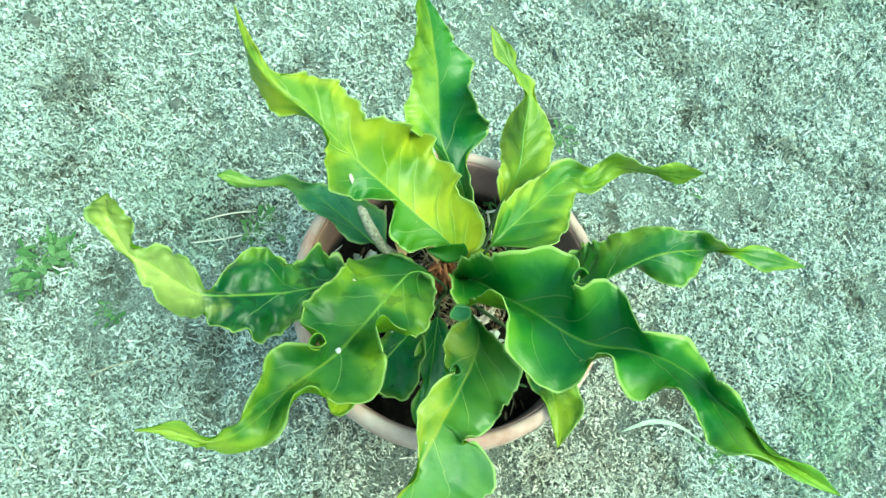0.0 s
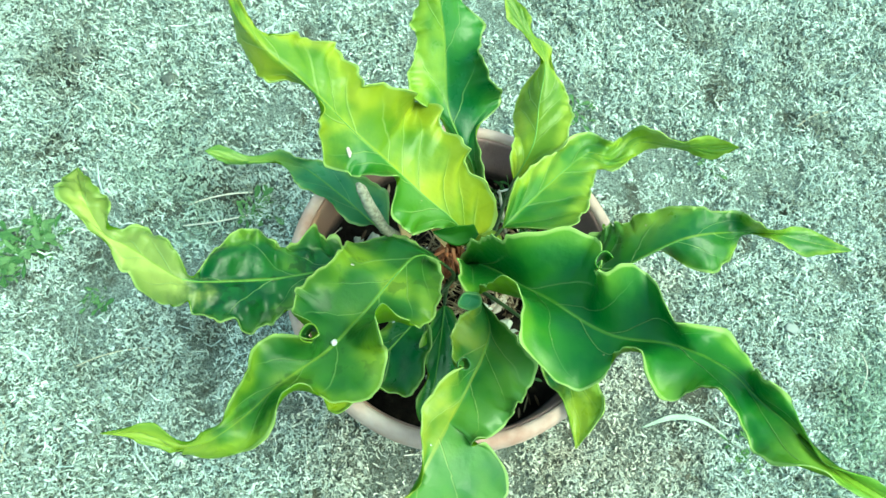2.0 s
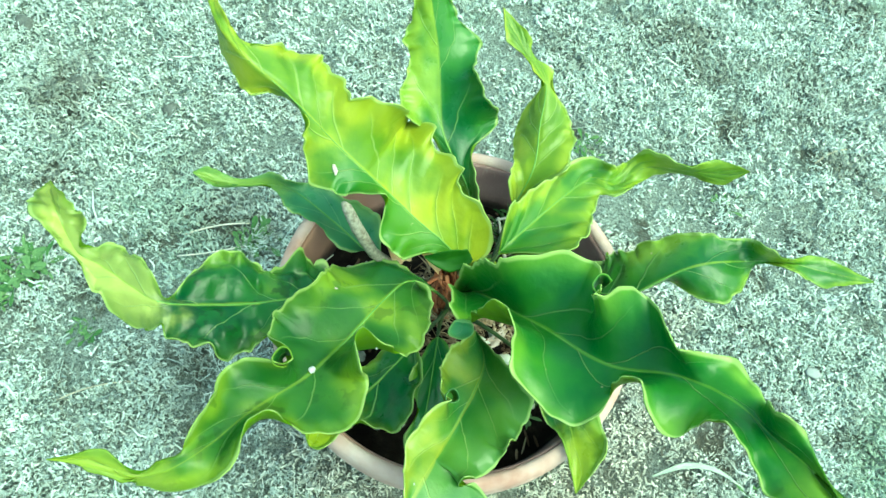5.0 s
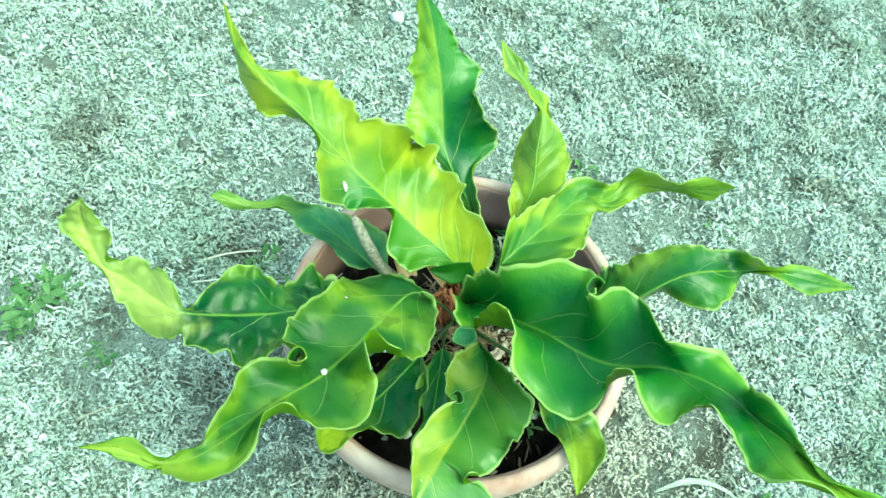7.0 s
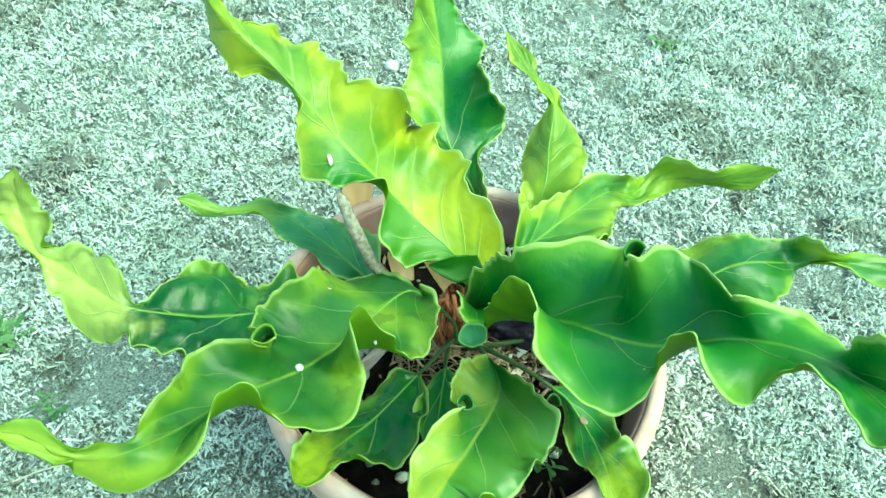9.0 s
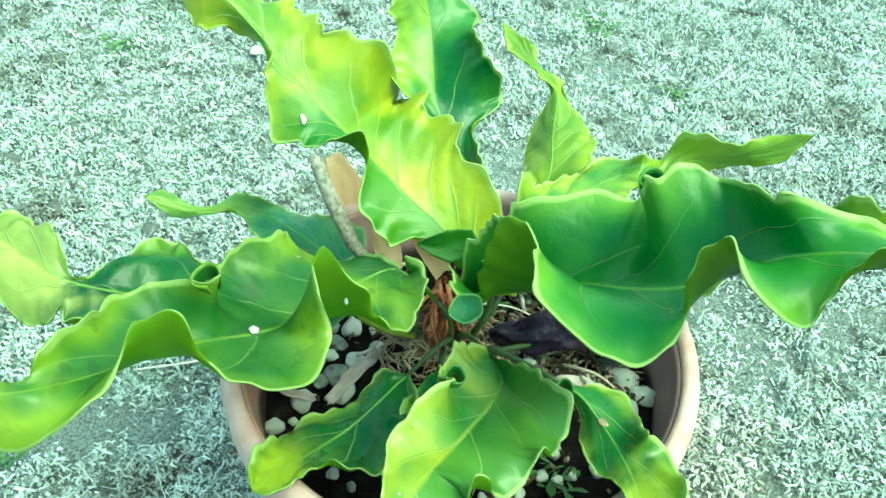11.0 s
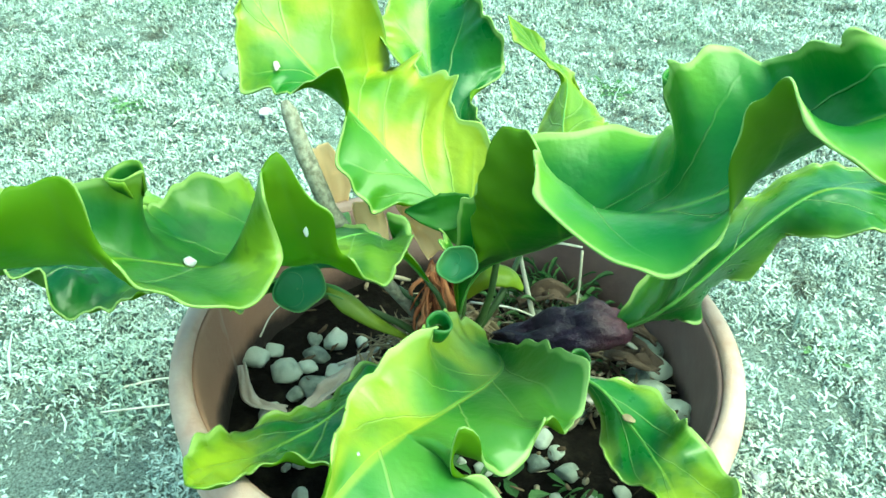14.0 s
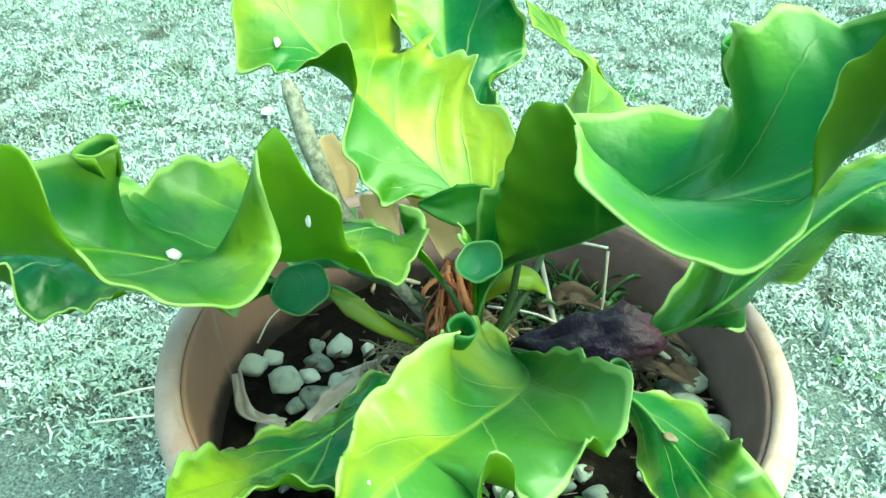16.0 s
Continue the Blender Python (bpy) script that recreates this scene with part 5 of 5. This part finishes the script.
for pts, wd, cup, mat, lab in (
        ([(0.004, 0.036, 0.275), (0.020, 0.033, 0.296), (0.036, 0.034, 0.294), (0.046, 0.036, 0.282)], [0.004, 0.009, 0.008, 0.002], -0.4, YELLOW, "small yellowish young leaf"),
        ([(-0.034, 0.010, 0.258), (-0.055, 0.003, 0.278), (-0.072, 0.004, 0.292), (-0.086, 0.008, 0.300)], [0.002, 0.005, 0.007, 0.003], -0.5, MIXED, "small yellow-green young leaf"),
        ([(-0.062, 0.012, 0.278), (-0.076, 0.008, 0.294), (-0.088, 0.008, 0.298), (-0.098, 0.006, 0.2975)], [0.002, 0.003, 0.004, 0.004], 0.9, BLUISH_SHEEN, "stalk of the cupped young leaf")):
    thick(part("young_leaf", strip(pts, wd, (0, -0.5, 1), cup, 9), mat, plant, lab))

bowl((-0.1000, -0.0080, 0.3125), (0.12, -0.72, 0.68), 0.0150, 0.008, CUPPED, plant, "small bluish young leaf curled into a cup")

def fibres():
    rnd = random.Random(8)
    verts, faces = [], []
    for i in range(190):
        a = rnd.random() * math.tau
        r0, r1 = rnd.uniform(0.003, 0.012), rnd.uniform(0.006, 0.020)
        z0 = rnd.uniform(0.258, 0.318)
        z1 = max(0.226, z0 - rnd.uniform(0.012, 0.038))
        c0 = Vector((-0.012 + math.cos(a) * r0, 0.018 + math.sin(a) * r0, z0))
        a2 = a + rnd.uniform(-0.9, 0.9)
        c2 = Vector((-0.012 + math.cos(a2) * r1, 0.014 + math.sin(a2) * r1, z1))
        c1 = (c0 + c2) / 2 + Vector((math.cos(a), math.sin(a), 0)) * rnd.uniform(-0.004, 0.008) + Vector((rnd.uniform(-1, 1), rnd.uniform(-1, 1), rnd.uniform(-0.5, 1))) * 0.007
        w = rnd.uniform(0.0006, 0.0022)
        d = Vector((-math.sin(a), math.cos(a), 0.1)) * w
        k = len(verts)
        for t in (0, 0.25, 0.5, 0.75, 1):
            p = c0 * (1 - t) ** 2 + c1 * 2 * t * (1 - t) + c2 * t * t
            verts += [tuple(p - d), tuple(p + d)]
        faces += [(k + 2 * j, k + 2 * j + 1, k + 2 * j + 3, k + 2 * j + 2) for j in range(4)]
    return verts, [], faces


tagged(thick(part("fibre", fibres(), FIBRE, plant, "reddish-brown frayed fibres round the crown"), 0.0006), kind="stuff")


def frayed():
    """Pale torn fibres lying loose round the crown."""
    rr = random.Random(14)
    verts, faces = [], []
    for i in range(330):
        a, r = rr.random() * math.tau, rr.uniform(0.014, 0.052)
        c = Vector((-0.012 + math.cos(a) * r, 0.012 + math.sin(a) * r, 0.268 - 0.75 * r + rr.uniform(-0.004, 0.008)))
        d = Vector((rr.uniform(-1, 1), rr.uniform(-1, 1), rr.uniform(-0.5, 0.5))).normalized() * rr.uniform(0.006, 0.02)
        bend = Vector((rr.uniform(-1, 1), rr.uniform(-1, 1), rr.uniform(-0.2, 1))) * 0.005
        w = Vector((-d.y, d.x, 0.2 * d.x)).normalized() * rr.uniform(0.0003, 0.0014)
        k = len(verts)
        for t in (-1, -0.4, 0.3, 1):
            p = c + d * t + bend * (1 - t * t)
            verts += [tuple(p - w * (1.2 - abs(t))), tuple(p + w * (1.2 - abs(t)))]
        faces += [(k + 2 * j, k + 2 * j + 1, k + 2 * j + 3, k + 2 * j + 2) for j in range(3)]
    return verts, [], faces


tagged(thick(part("frayed_fibre", frayed(), DEADLEAF, plant, "tan torn fibres loose round the crown"), 0.0005), kind="stuff")
part("crown", tube([(-0.01, 0.015, 0.20), (-0.012, 0.016, 0.25), (-0.010, 0.018, 0.280), (-0.010, 0.02, 0.296)], [0.026, 0.018, 0.012, 0.007], 16), FIBRE, plant, "stubby brown crown")

# scars and bird lime on the blades
for (x, y, z), size, (rx, ry, rz), long, lab in (
        ((-0.1245, -0.1083, 0.4030), 0.0038, (-14, 30, 20), 1.0, "white crusty speck"), ((-0.1150, 0.0578, 0.4312), 0.0021, (14, -4, 12), 2.8, "pale pinkish torn scar"),
        ((-0.1735, -0.1215, 0.4378), 0.0017, (28, 10, 40), 2.6, "pale torn scar"), ((-0.1130, -0.0310, 0.3860), 0.0016, (0, 36, 70), 3.2, "ragged pale scar"),
        ((-0.1100, -0.0350, 0.3840), 0.0012, (0, 36, 10), 2.2, "ragged pale scar"), ((-0.0747, -0.0920, 0.4096), 0.0013, (90, 0, 0), 2.4, "small white speck"),
        ((-0.0418, -0.1898, 0.3737), 0.0009, (0, 32, 0), 1.4, "small white speck"), ((0.0330, -0.0905, 0.2965), 0.0008, (10, 0, 0), 1.2, "small white speck")):
    ob = pebble("speck", STONE if "white" in lab else PALELEAF, size, int(abs(x) * 9000), 0.55 if "crusty" in lab else 0.14, 3)
    ob.parent = plant
    ob.matrix_world = pose(x, y, z, rx, ry, rz) @ Matrix.Diagonal((1, long, 1, 1))
    tagged(ob, lab)

ob = pebble("scar", DEADLEAF, 0.0036, 77, 0.10, 3)
ob.parent = plant
ob.matrix_world = pose(0.0932, -0.0905, 0.2908, -8, 6, 30) @ Matrix.Diagonal((1.0, 1.5, 1, 1))
tagged(ob, "sunken pale brown scar")

# ---- in the pot ----
PEBBLES = [(0.147, 0.047, 1.25), (0.149, -0.017, 1.15), (0.139, -0.002, 1.35), (-0.15, 0.037, 1.15), (-0.137, 0.048, 0.8), (-0.124, 0.024, 1.15), (-0.105, 0.045, 0.95), (-0.093, 0.062, 1.1), (-0.087, 0.024, 1.0),
           (-0.101, 0.01, 1.1), (-0.114, 0.004, 0.8), (-0.095, -0.008, 1.1), (-0.127, -0.013, 1.0), (-0.109, 0.031, 0.7), (-0.109, 0.064, 0.6),
           (-0.145, -0.04, 0.9), (0.142, 0.062, 1.15), (0.146, 0.012, 1.2), (0.128, 0.015, 1.0), (0.142, -0.014, 1.0), (0.108, 0.098, 0.9),
           (0.087, 0.04, 0.7), (0.059, -0.038, 0.8), (0.053, -0.058, 0.65), (0.072, -0.064, 0.8), (-0.069, 0.04, 0.8), (0.12, 0.06, 0.8),
           (0.106, 0.006, 0.8), (-0.072, 0.062, 0.6),
           (0.118, 0.082, 1.0), (0.092, 0.072, 0.8), (0.132, 0.044, 0.9), (0.070, 0.062, 0.6), (0.085, -0.015, 0.8),
           (0.132, 0.063, 1.15), (0.137, 0.051, 1.1), (0.13, 0.019, 1.2), (0.148, 0.024, 1.1), (0.150, 0.003, 1), (0.144, 0.040, 0.9), (0.148, -0.014, 0.8), (0.138, -0.030, 0.9), (0.096, 0.11, 1.1), (0.105, 0.102, 0.8)]
rnd = random.Random(21)
spots = []
for x, y, s in PEBBLES:
    if all((x - p) ** 2 + (y - q) ** 2 > (0.62 * (0.0112 * s + w)) ** 2 for p, q, w in spots):
        spots.append((x, y, 0.0112 * s))
while len(spots) < 92:
    r, a = 0.142 * math.sqrt(rnd.random()), rnd.random() * math.tau
    x, y, s = r * math.cos(a), r * math.sin(a), 0.0112 * rnd.uniform(0.5, 1.0)
    if y < -0.03:
        s *= 0.62
        if rnd.random() < 0.5:
            continue
    if x < -0.03 and -0.03 < y < 0.075 or r < 0.035 or (y > 0.03 and x < 0.04):
        continue
    if all((x - p) ** 2 + (y - q) ** 2 > (0.8 * (s + w)) ** 2 for p, q, w in spots):
        spots.append((x, y, s))
for i, (x, y, s) in enumerate(spots):
    ob = pebble("pebble", PEBBLE, s, i)
    h = bed(x, y)
    ob.matrix_world = pose(x, y, h + s * 0.32, rnd.uniform(-20, 20), rnd.uniform(-20, 20), rnd.uniform(0, 360))
    tagged(ob, "smooth pale greenish-white pebble on the potting soil" if i % 5 else "smooth dark grey pebble on the potting soil", "pebble", "pebbles in the pot")


def litter():
    """Crumbs of bark, dry leaf and stem scattered over the soil."""
    rr = random.Random(33)
    verts, faces = [], []
    for i in range(2600):
        r, a = (0.153 * math.sqrt(rr.random()) if i % 3 == 1 else 0.025 + 0.115 * rr.random()), (rr.random() * math.tau if i % 3 else rr.uniform(-0.25, 1.2))
        x, y = r * math.cos(a), r * math.sin(a)
        if x < -0.01 and y < 0.13 and rr.random() < 0.93 or y < -0.03 and rr.random() < 0.8:
            continue
        h = bed(x, y) + rr.uniform(0.004, 0.010)
        M = pose(x, y, h, rr.uniform(-35, 35), rr.uniform(-35, 35), rr.uniform(0, 360))
        L, w = rr.uniform(0.001, 0.0065) * rr.choice((0.6, 1, 1.5)), rr.uniform(0.0003, 0.0022)
        k = len(verts)
        for u, s in ((-1, 0.5), (-0.2, 1), (0.5, 0.8), (1, 0.3)):
            lift = rr.uniform(-0.3, 0.3) * w
            verts += [tuple(M @ Vector((L * u, -w * s, lift + 0.15 * w))), tuple(M @ Vector((L * u, w * s, lift)))]
        faces += [(k + 2 * j, k + 2 * j + 1, k + 2 * j + 3, k + 2 * j + 2) for j in range(3)]
    return verts, [], faces


tagged(thick(part("litter", litter(), LITTER), 0.0007), "brown and tan crumbs of dry plant litter on the soil", "litter", kind="stuff")

for pts, wd, lab in (
        ([(-0.152, 0.012, 0.226), (-0.142, -0.010, 0.214), (-0.116, -0.020, 0.216)], [0.004, 0.007, 0.004], "pale curled dead leaf lying in the pot"),
        ([(-0.105, -0.022, 0.214), (-0.085, 0.0, 0.222), (-0.062, 0.022, 0.228)], [0.006, 0.0085, 0.005], "pale grey torn dead leaf over the pebbles"),
        ([(0.106, 0.030, 0.234), (0.124, 0.016, 0.240), (0.142, 0.008, 0.234)], [0.006, 0.017, 0.008], "brown crumpled dead leaf lying in the pot"),
        ([(0.062, 0.052, 0.232), (0.092, 0.03, 0.234), (0.118, 0.022, 0.232)], [0.004, 0.008, 0.003], "tan dry dead leaf under the withered spathe"),
        ([(0.05, 0.085, 0.228), (0.075, 0.09, 0.238), (0.098, 0.085, 0.232)], [0.006, 0.013, 0.005], "reddish-brown dead leaf behind the crown"),
        ([(0.03, 0.05, 0.228), (0.012, 0.062, 0.236), (-0.008, 0.075, 0.228)], [0.005, 0.009, 0.004], "small tan dead leaf behind the crown"),
        ([(0.078, -0.012, 0.228), (0.098, -0.020, 0.236), (0.116, -0.030, 0.230)], [0.005, 0.012, 0.004], "pale tan dead leaf among the pebbles"),
        ([(0.112, 0.052, 0.236), (0.128, 0.040, 0.246), (0.146, 0.034, 0.236)], [0.004, 0.010, 0.004], "brown dead leaf against the pot wall"),
        ([(0.02, -0.03, 0.222), (0.045, -0.022, 0.226), (0.06, -0.004, 0.222)], [0.004, 0.008, 0.003], "pale tan dead leaf beside the crown"),
        ([(0.0, -0.118, 0.212), (0.03, -0.125, 0.22), (0.055, -0.118, 0.212)], [0.005, 0.011, 0.004], "brown dead leaf near the pot wall")):
    tagged(thick(part("dead_leaf", strip(pts, [w * 0.7 for w in wd], (0.1, -0.3, 1), 0.45, 9, 1.3), PALELEAF if "pale" in lab else BROWNLEAF if "brown" in lab else DEADLEAF)), lab, "dead leaf")

for pts, r, lab in (
        ([(0.062, 0.072, 0.222), (0.054, 0.090, 0.25), (0.048, 0.102, 0.272)], 0.0022, "upright pale straw stalk in the pot"),
        ([(0.046, 0.100, 0.270), (0.072, 0.105, 0.275), (0.098, 0.104, 0.272)], 0.0014, "pale straw stalk lying across another"),
        ([(0.098, 0.103, 0.270), (0.096, 0.085, 0.242), (0.094, 0.078, 0.222)], 0.0012, "thin pale straw leaning in the pot"),
        ([(0.01, 0.045, 0.262), (0.045, 0.05, 0.252), (0.078, 0.046, 0.236)], 0.0009, "thin whitish straw beside the withered spathe"),
        ([(-0.052, 0.012, 0.235), (-0.048, 0.0, 0.225), (-0.046, -0.02, 0.214)], 0.0010, "thin dry straw stem by the crown"),
        ([(-0.03, 0.045, 0.236), (-0.056, 0.03, 0.228), (-0.085, 0.02, 0.221)], 0.0022, "short woody twig over the pebbles"),
        ([(-0.146, 0.045, 0.224), (-0.139, 0.058, 0.235), (-0.128, 0.066, 0.243)], 0.0007, "thin wiry stem on a pebble"),
        ([(0.111, 0.035, 0.238), (0.123, 0.026, 0.243), (0.135, 0.015, 0.238)], 0.0024, "pale stubby straw piece beside the withered spathe"),
        ([(0.09, 0.01, 0.225), (0.112, -0.004, 0.232), (0.13, -0.012, 0.222)], 0.0016, "pale straw piece on the pebbles")):
    P = np.array(pts, float)
    line = [spline(P, np.linspace(0, 1, len(P)), k / 10) for k in range(11)]
    tagged(part("straw", tube(line, [r * (1 - 0.03 * k) for k in range(11)], 7), STRAW), lab, "straw")


def sprig(seed, slim):
    """One small leaf on a thin stem, a unit long."""
    rr = random.Random(seed)
    bm = bmesh.new()
    lift, w = rr.uniform(0.5, 1.0), slim * rr.uniform(0.8, 1.2)
    prev = None
    for t, k in ((0, 0.12), (0.35, 0.3), (0.6, 0.85), (0.78, 1.0), (0.92, 0.6), (1.0, 0.1)):
        p = Vector((t, 0.05 * math.sin(3 * t + seed), lift * (t - 0.5 * t * t)))
        row = [bm.verts.new(p + Vector((0, s * w * k, abs(s) * w * 0.3 * k))) for s in (-1, 0, 1)]
        if prev:
            for j in (0, 1):
                bm.faces.new((prev[j], row[j], row[j + 1], prev[j + 1]))
        prev = row
    me = bpy.data.meshes.new("leaf")
    bm.to_mesh(me)
    bm.free()
    me.materials.append(WEED)
    return me


SPRIGS = [sprig(k, 0.07 + 0.035 * k) for k in range(5)]


def weed(x, y, z, size, count, seed, label, tall=0.5, leafy=1.0, slim=1.0):
    """A tuft of small narrow and rounded leaves."""
    rr = random.Random(seed)
    tuft = new("weed")
    tuft.matrix_world = pose(x, y, z)
    for i in range(count):
        ob = new("leaf", SPRIGS[rr.randrange(5)])
        ob.parent = tuft
        s = size * rr.uniform(0.3, 0.9) * leafy
        d = size * 0.5 * rr.random() ** 0.5
        a = rr.random() * math.tau
        ob.matrix_local = pose(d * math.cos(a), d * math.sin(a), -0.001, 0, 0, rr.uniform(0, 360)) @ Matrix.Diagonal((s, s * slim, s * tall * 1.4, 1))
    return tagged(tuft, label, "weed")


for x, y, s, n, sd in ((0.056, 0.098, 0.045, 60, 1), (0.086, 0.104, 0.05, 80, 5), (0.106, 0.074, 0.04, 56, 6)):
    weed(x, y, bed(x, y), s, n, sd, "fine green weed tuft growing behind the crown", 1.7, 0.7, 0.4)
weed(0.098, 0.022, bed(0.098, 0.022), 0.026, 22, 2, "small fresh green weed tuft among pebbles", 0.9, 1.0, 0.6)
weed(0.018, -0.07, 0.206, 0.03, 18, 3, "shaded green weed tuft near the pot wall", 0.8)
weed(0.072, -0.085, bed(0.072, -0.085), 0.028, 18, 4, "shaded green weed tuft among pebbles", 0.8)

# ---- on the lawn ----
for i, (x, y, s, lab) in enumerate((
        (-0.445, 0.474, 0.010, "small white stone lying on the lawn"), (-0.224, 0.409, 0.007, "small white stone lying on the lawn"),
        (-0.337, -0.161, 0.008, "small white stone lying on the lawn"), (0.644, 0.128, 0.012, "grey stone sunk in the lawn"),
        (0.522, 0.017, 0.014, "grey stone sunk in the lawn"), (-0.078, 0.716, 0.018, "larger pale stone lying on the lawn"),
        (-0.451, 1.106, 0.034, "flat grey rock lying on the lawn"), (0.189, 0.652, 0.010, "small white stone lying on the lawn"),
        (0.329, 0.054, 0.008, "small white stone lying on the lawn"), (-0.347, 0.928, 0.016, "white stone lying on the lawn"),
        (0.308, 0.104, 0.010, "white chip of stone beside the pot"), (0.70, -0.12, 0.012, "grey stone sunk in the lawn"))):
    ob = pebble("stone", GREYSTONE if "grey" in lab else STONE, s, 90 + i, 0.42)
    ob.matrix_world = pose(x, y, s * 0.25, 8, -6, i * 47)
    tagged(ob, lab, "stone", "stones on the lawn")

for i, (x, y, s) in enumerate(((-0.549, 0.463, 0.024), (-0.413, 0.416, 0.014), (-0.664, 0.571, 0.022), (-0.525, 0.42, 0.015), (0.631, 0.503, 0.016), (0.686, 0.31, 0.013))):
    ob = pebble("clod", CLOD, s, 140 + i, 0.35)
    ob.matrix_world = pose(x, y, 0.002, 5, 4, i * 71)
    tagged(ob, "dull grey-brown clod of earth in the lawn", "clod", "clods in the lawn")

for x, y, s, n, sd in ((-0.567, 0.142, 0.06, 34, 11), (-0.258, 0.190, 0.045, 26, 12), (-0.469, 0.058, 0.03, 14, 13), (0.453, 0.795, 0.07, 26, 14),
                       (0.235, 0.372, 0.035, 16, 15), (-0.606, 0.931, 0.08, 30, 16), (0.313, 1.059, 0.09, 34, 17), (0.417, -0.155, 0.04, 16, 18),
                       (0.444, 0.284, 0.03, 10, 19), (-0.60, 0.10, 0.045, 20, 20)):
    weed(x, y, 0.004, s, int(n * 1.6), sd, "low green weed growing in the dry lawn", *((0.35, 0.5) if y > 0.7 else (0.55, 0.75)))

for (x0, y0), (x1, y1), r, bend in (((-0.558, 0.421), (-0.447, 0.357), 0.0009, 0.006), ((-0.364, 0.167), (-0.275, 0.185), 0.0012, -0.004),
                                    ((-0.485, -0.039), (-0.391, -0.012), 0.0009, 0.005), ((-0.585, -0.07), (-0.560, -0.19), 0.0012, 0.02),
                                    ((-0.36, 0.20), (-0.27, 0.222), 0.0013, 0.003), ((0.60, 0.36), (0.66, 0.39), 0.001, 0.004),
                                    ((-0.50, 0.86), (-0.44, 0.95), 0.0014, 0.004), ((0.62, -0.02), (0.61, -0.07), 0.001, 0.006)):
    d = Vector((x1 - x0, y1 - y0, 0))
    n = Vector((-d.y, d.x, 0)).normalized()
    line = [Vector((x0, y0, 0.006)) + d * t + n * bend * math.sin(math.pi * t) + Vector((0, 0, 0.004 * math.sin(math.pi * t))) for t in [k / 12 for k in range(13)]]
    tagged(part("straw", tube(line, r, 6), STRAW), "long pale dry straw lying on the lawn", "straw", "straws on the lawn")
thick(tagged(part("grass_blade", strip([(0.275, -0.125, 0.010), (0.32, -0.112, 0.014), (0.36, -0.118, 0.014), (0.395, -0.14, 0.008)], [0.001, 0.0040, 0.0028, 0.0007], (0, 0, 1), 0.3), BLEACHED),
             "single pale green broad grass blade on the lawn", "grass blade"))
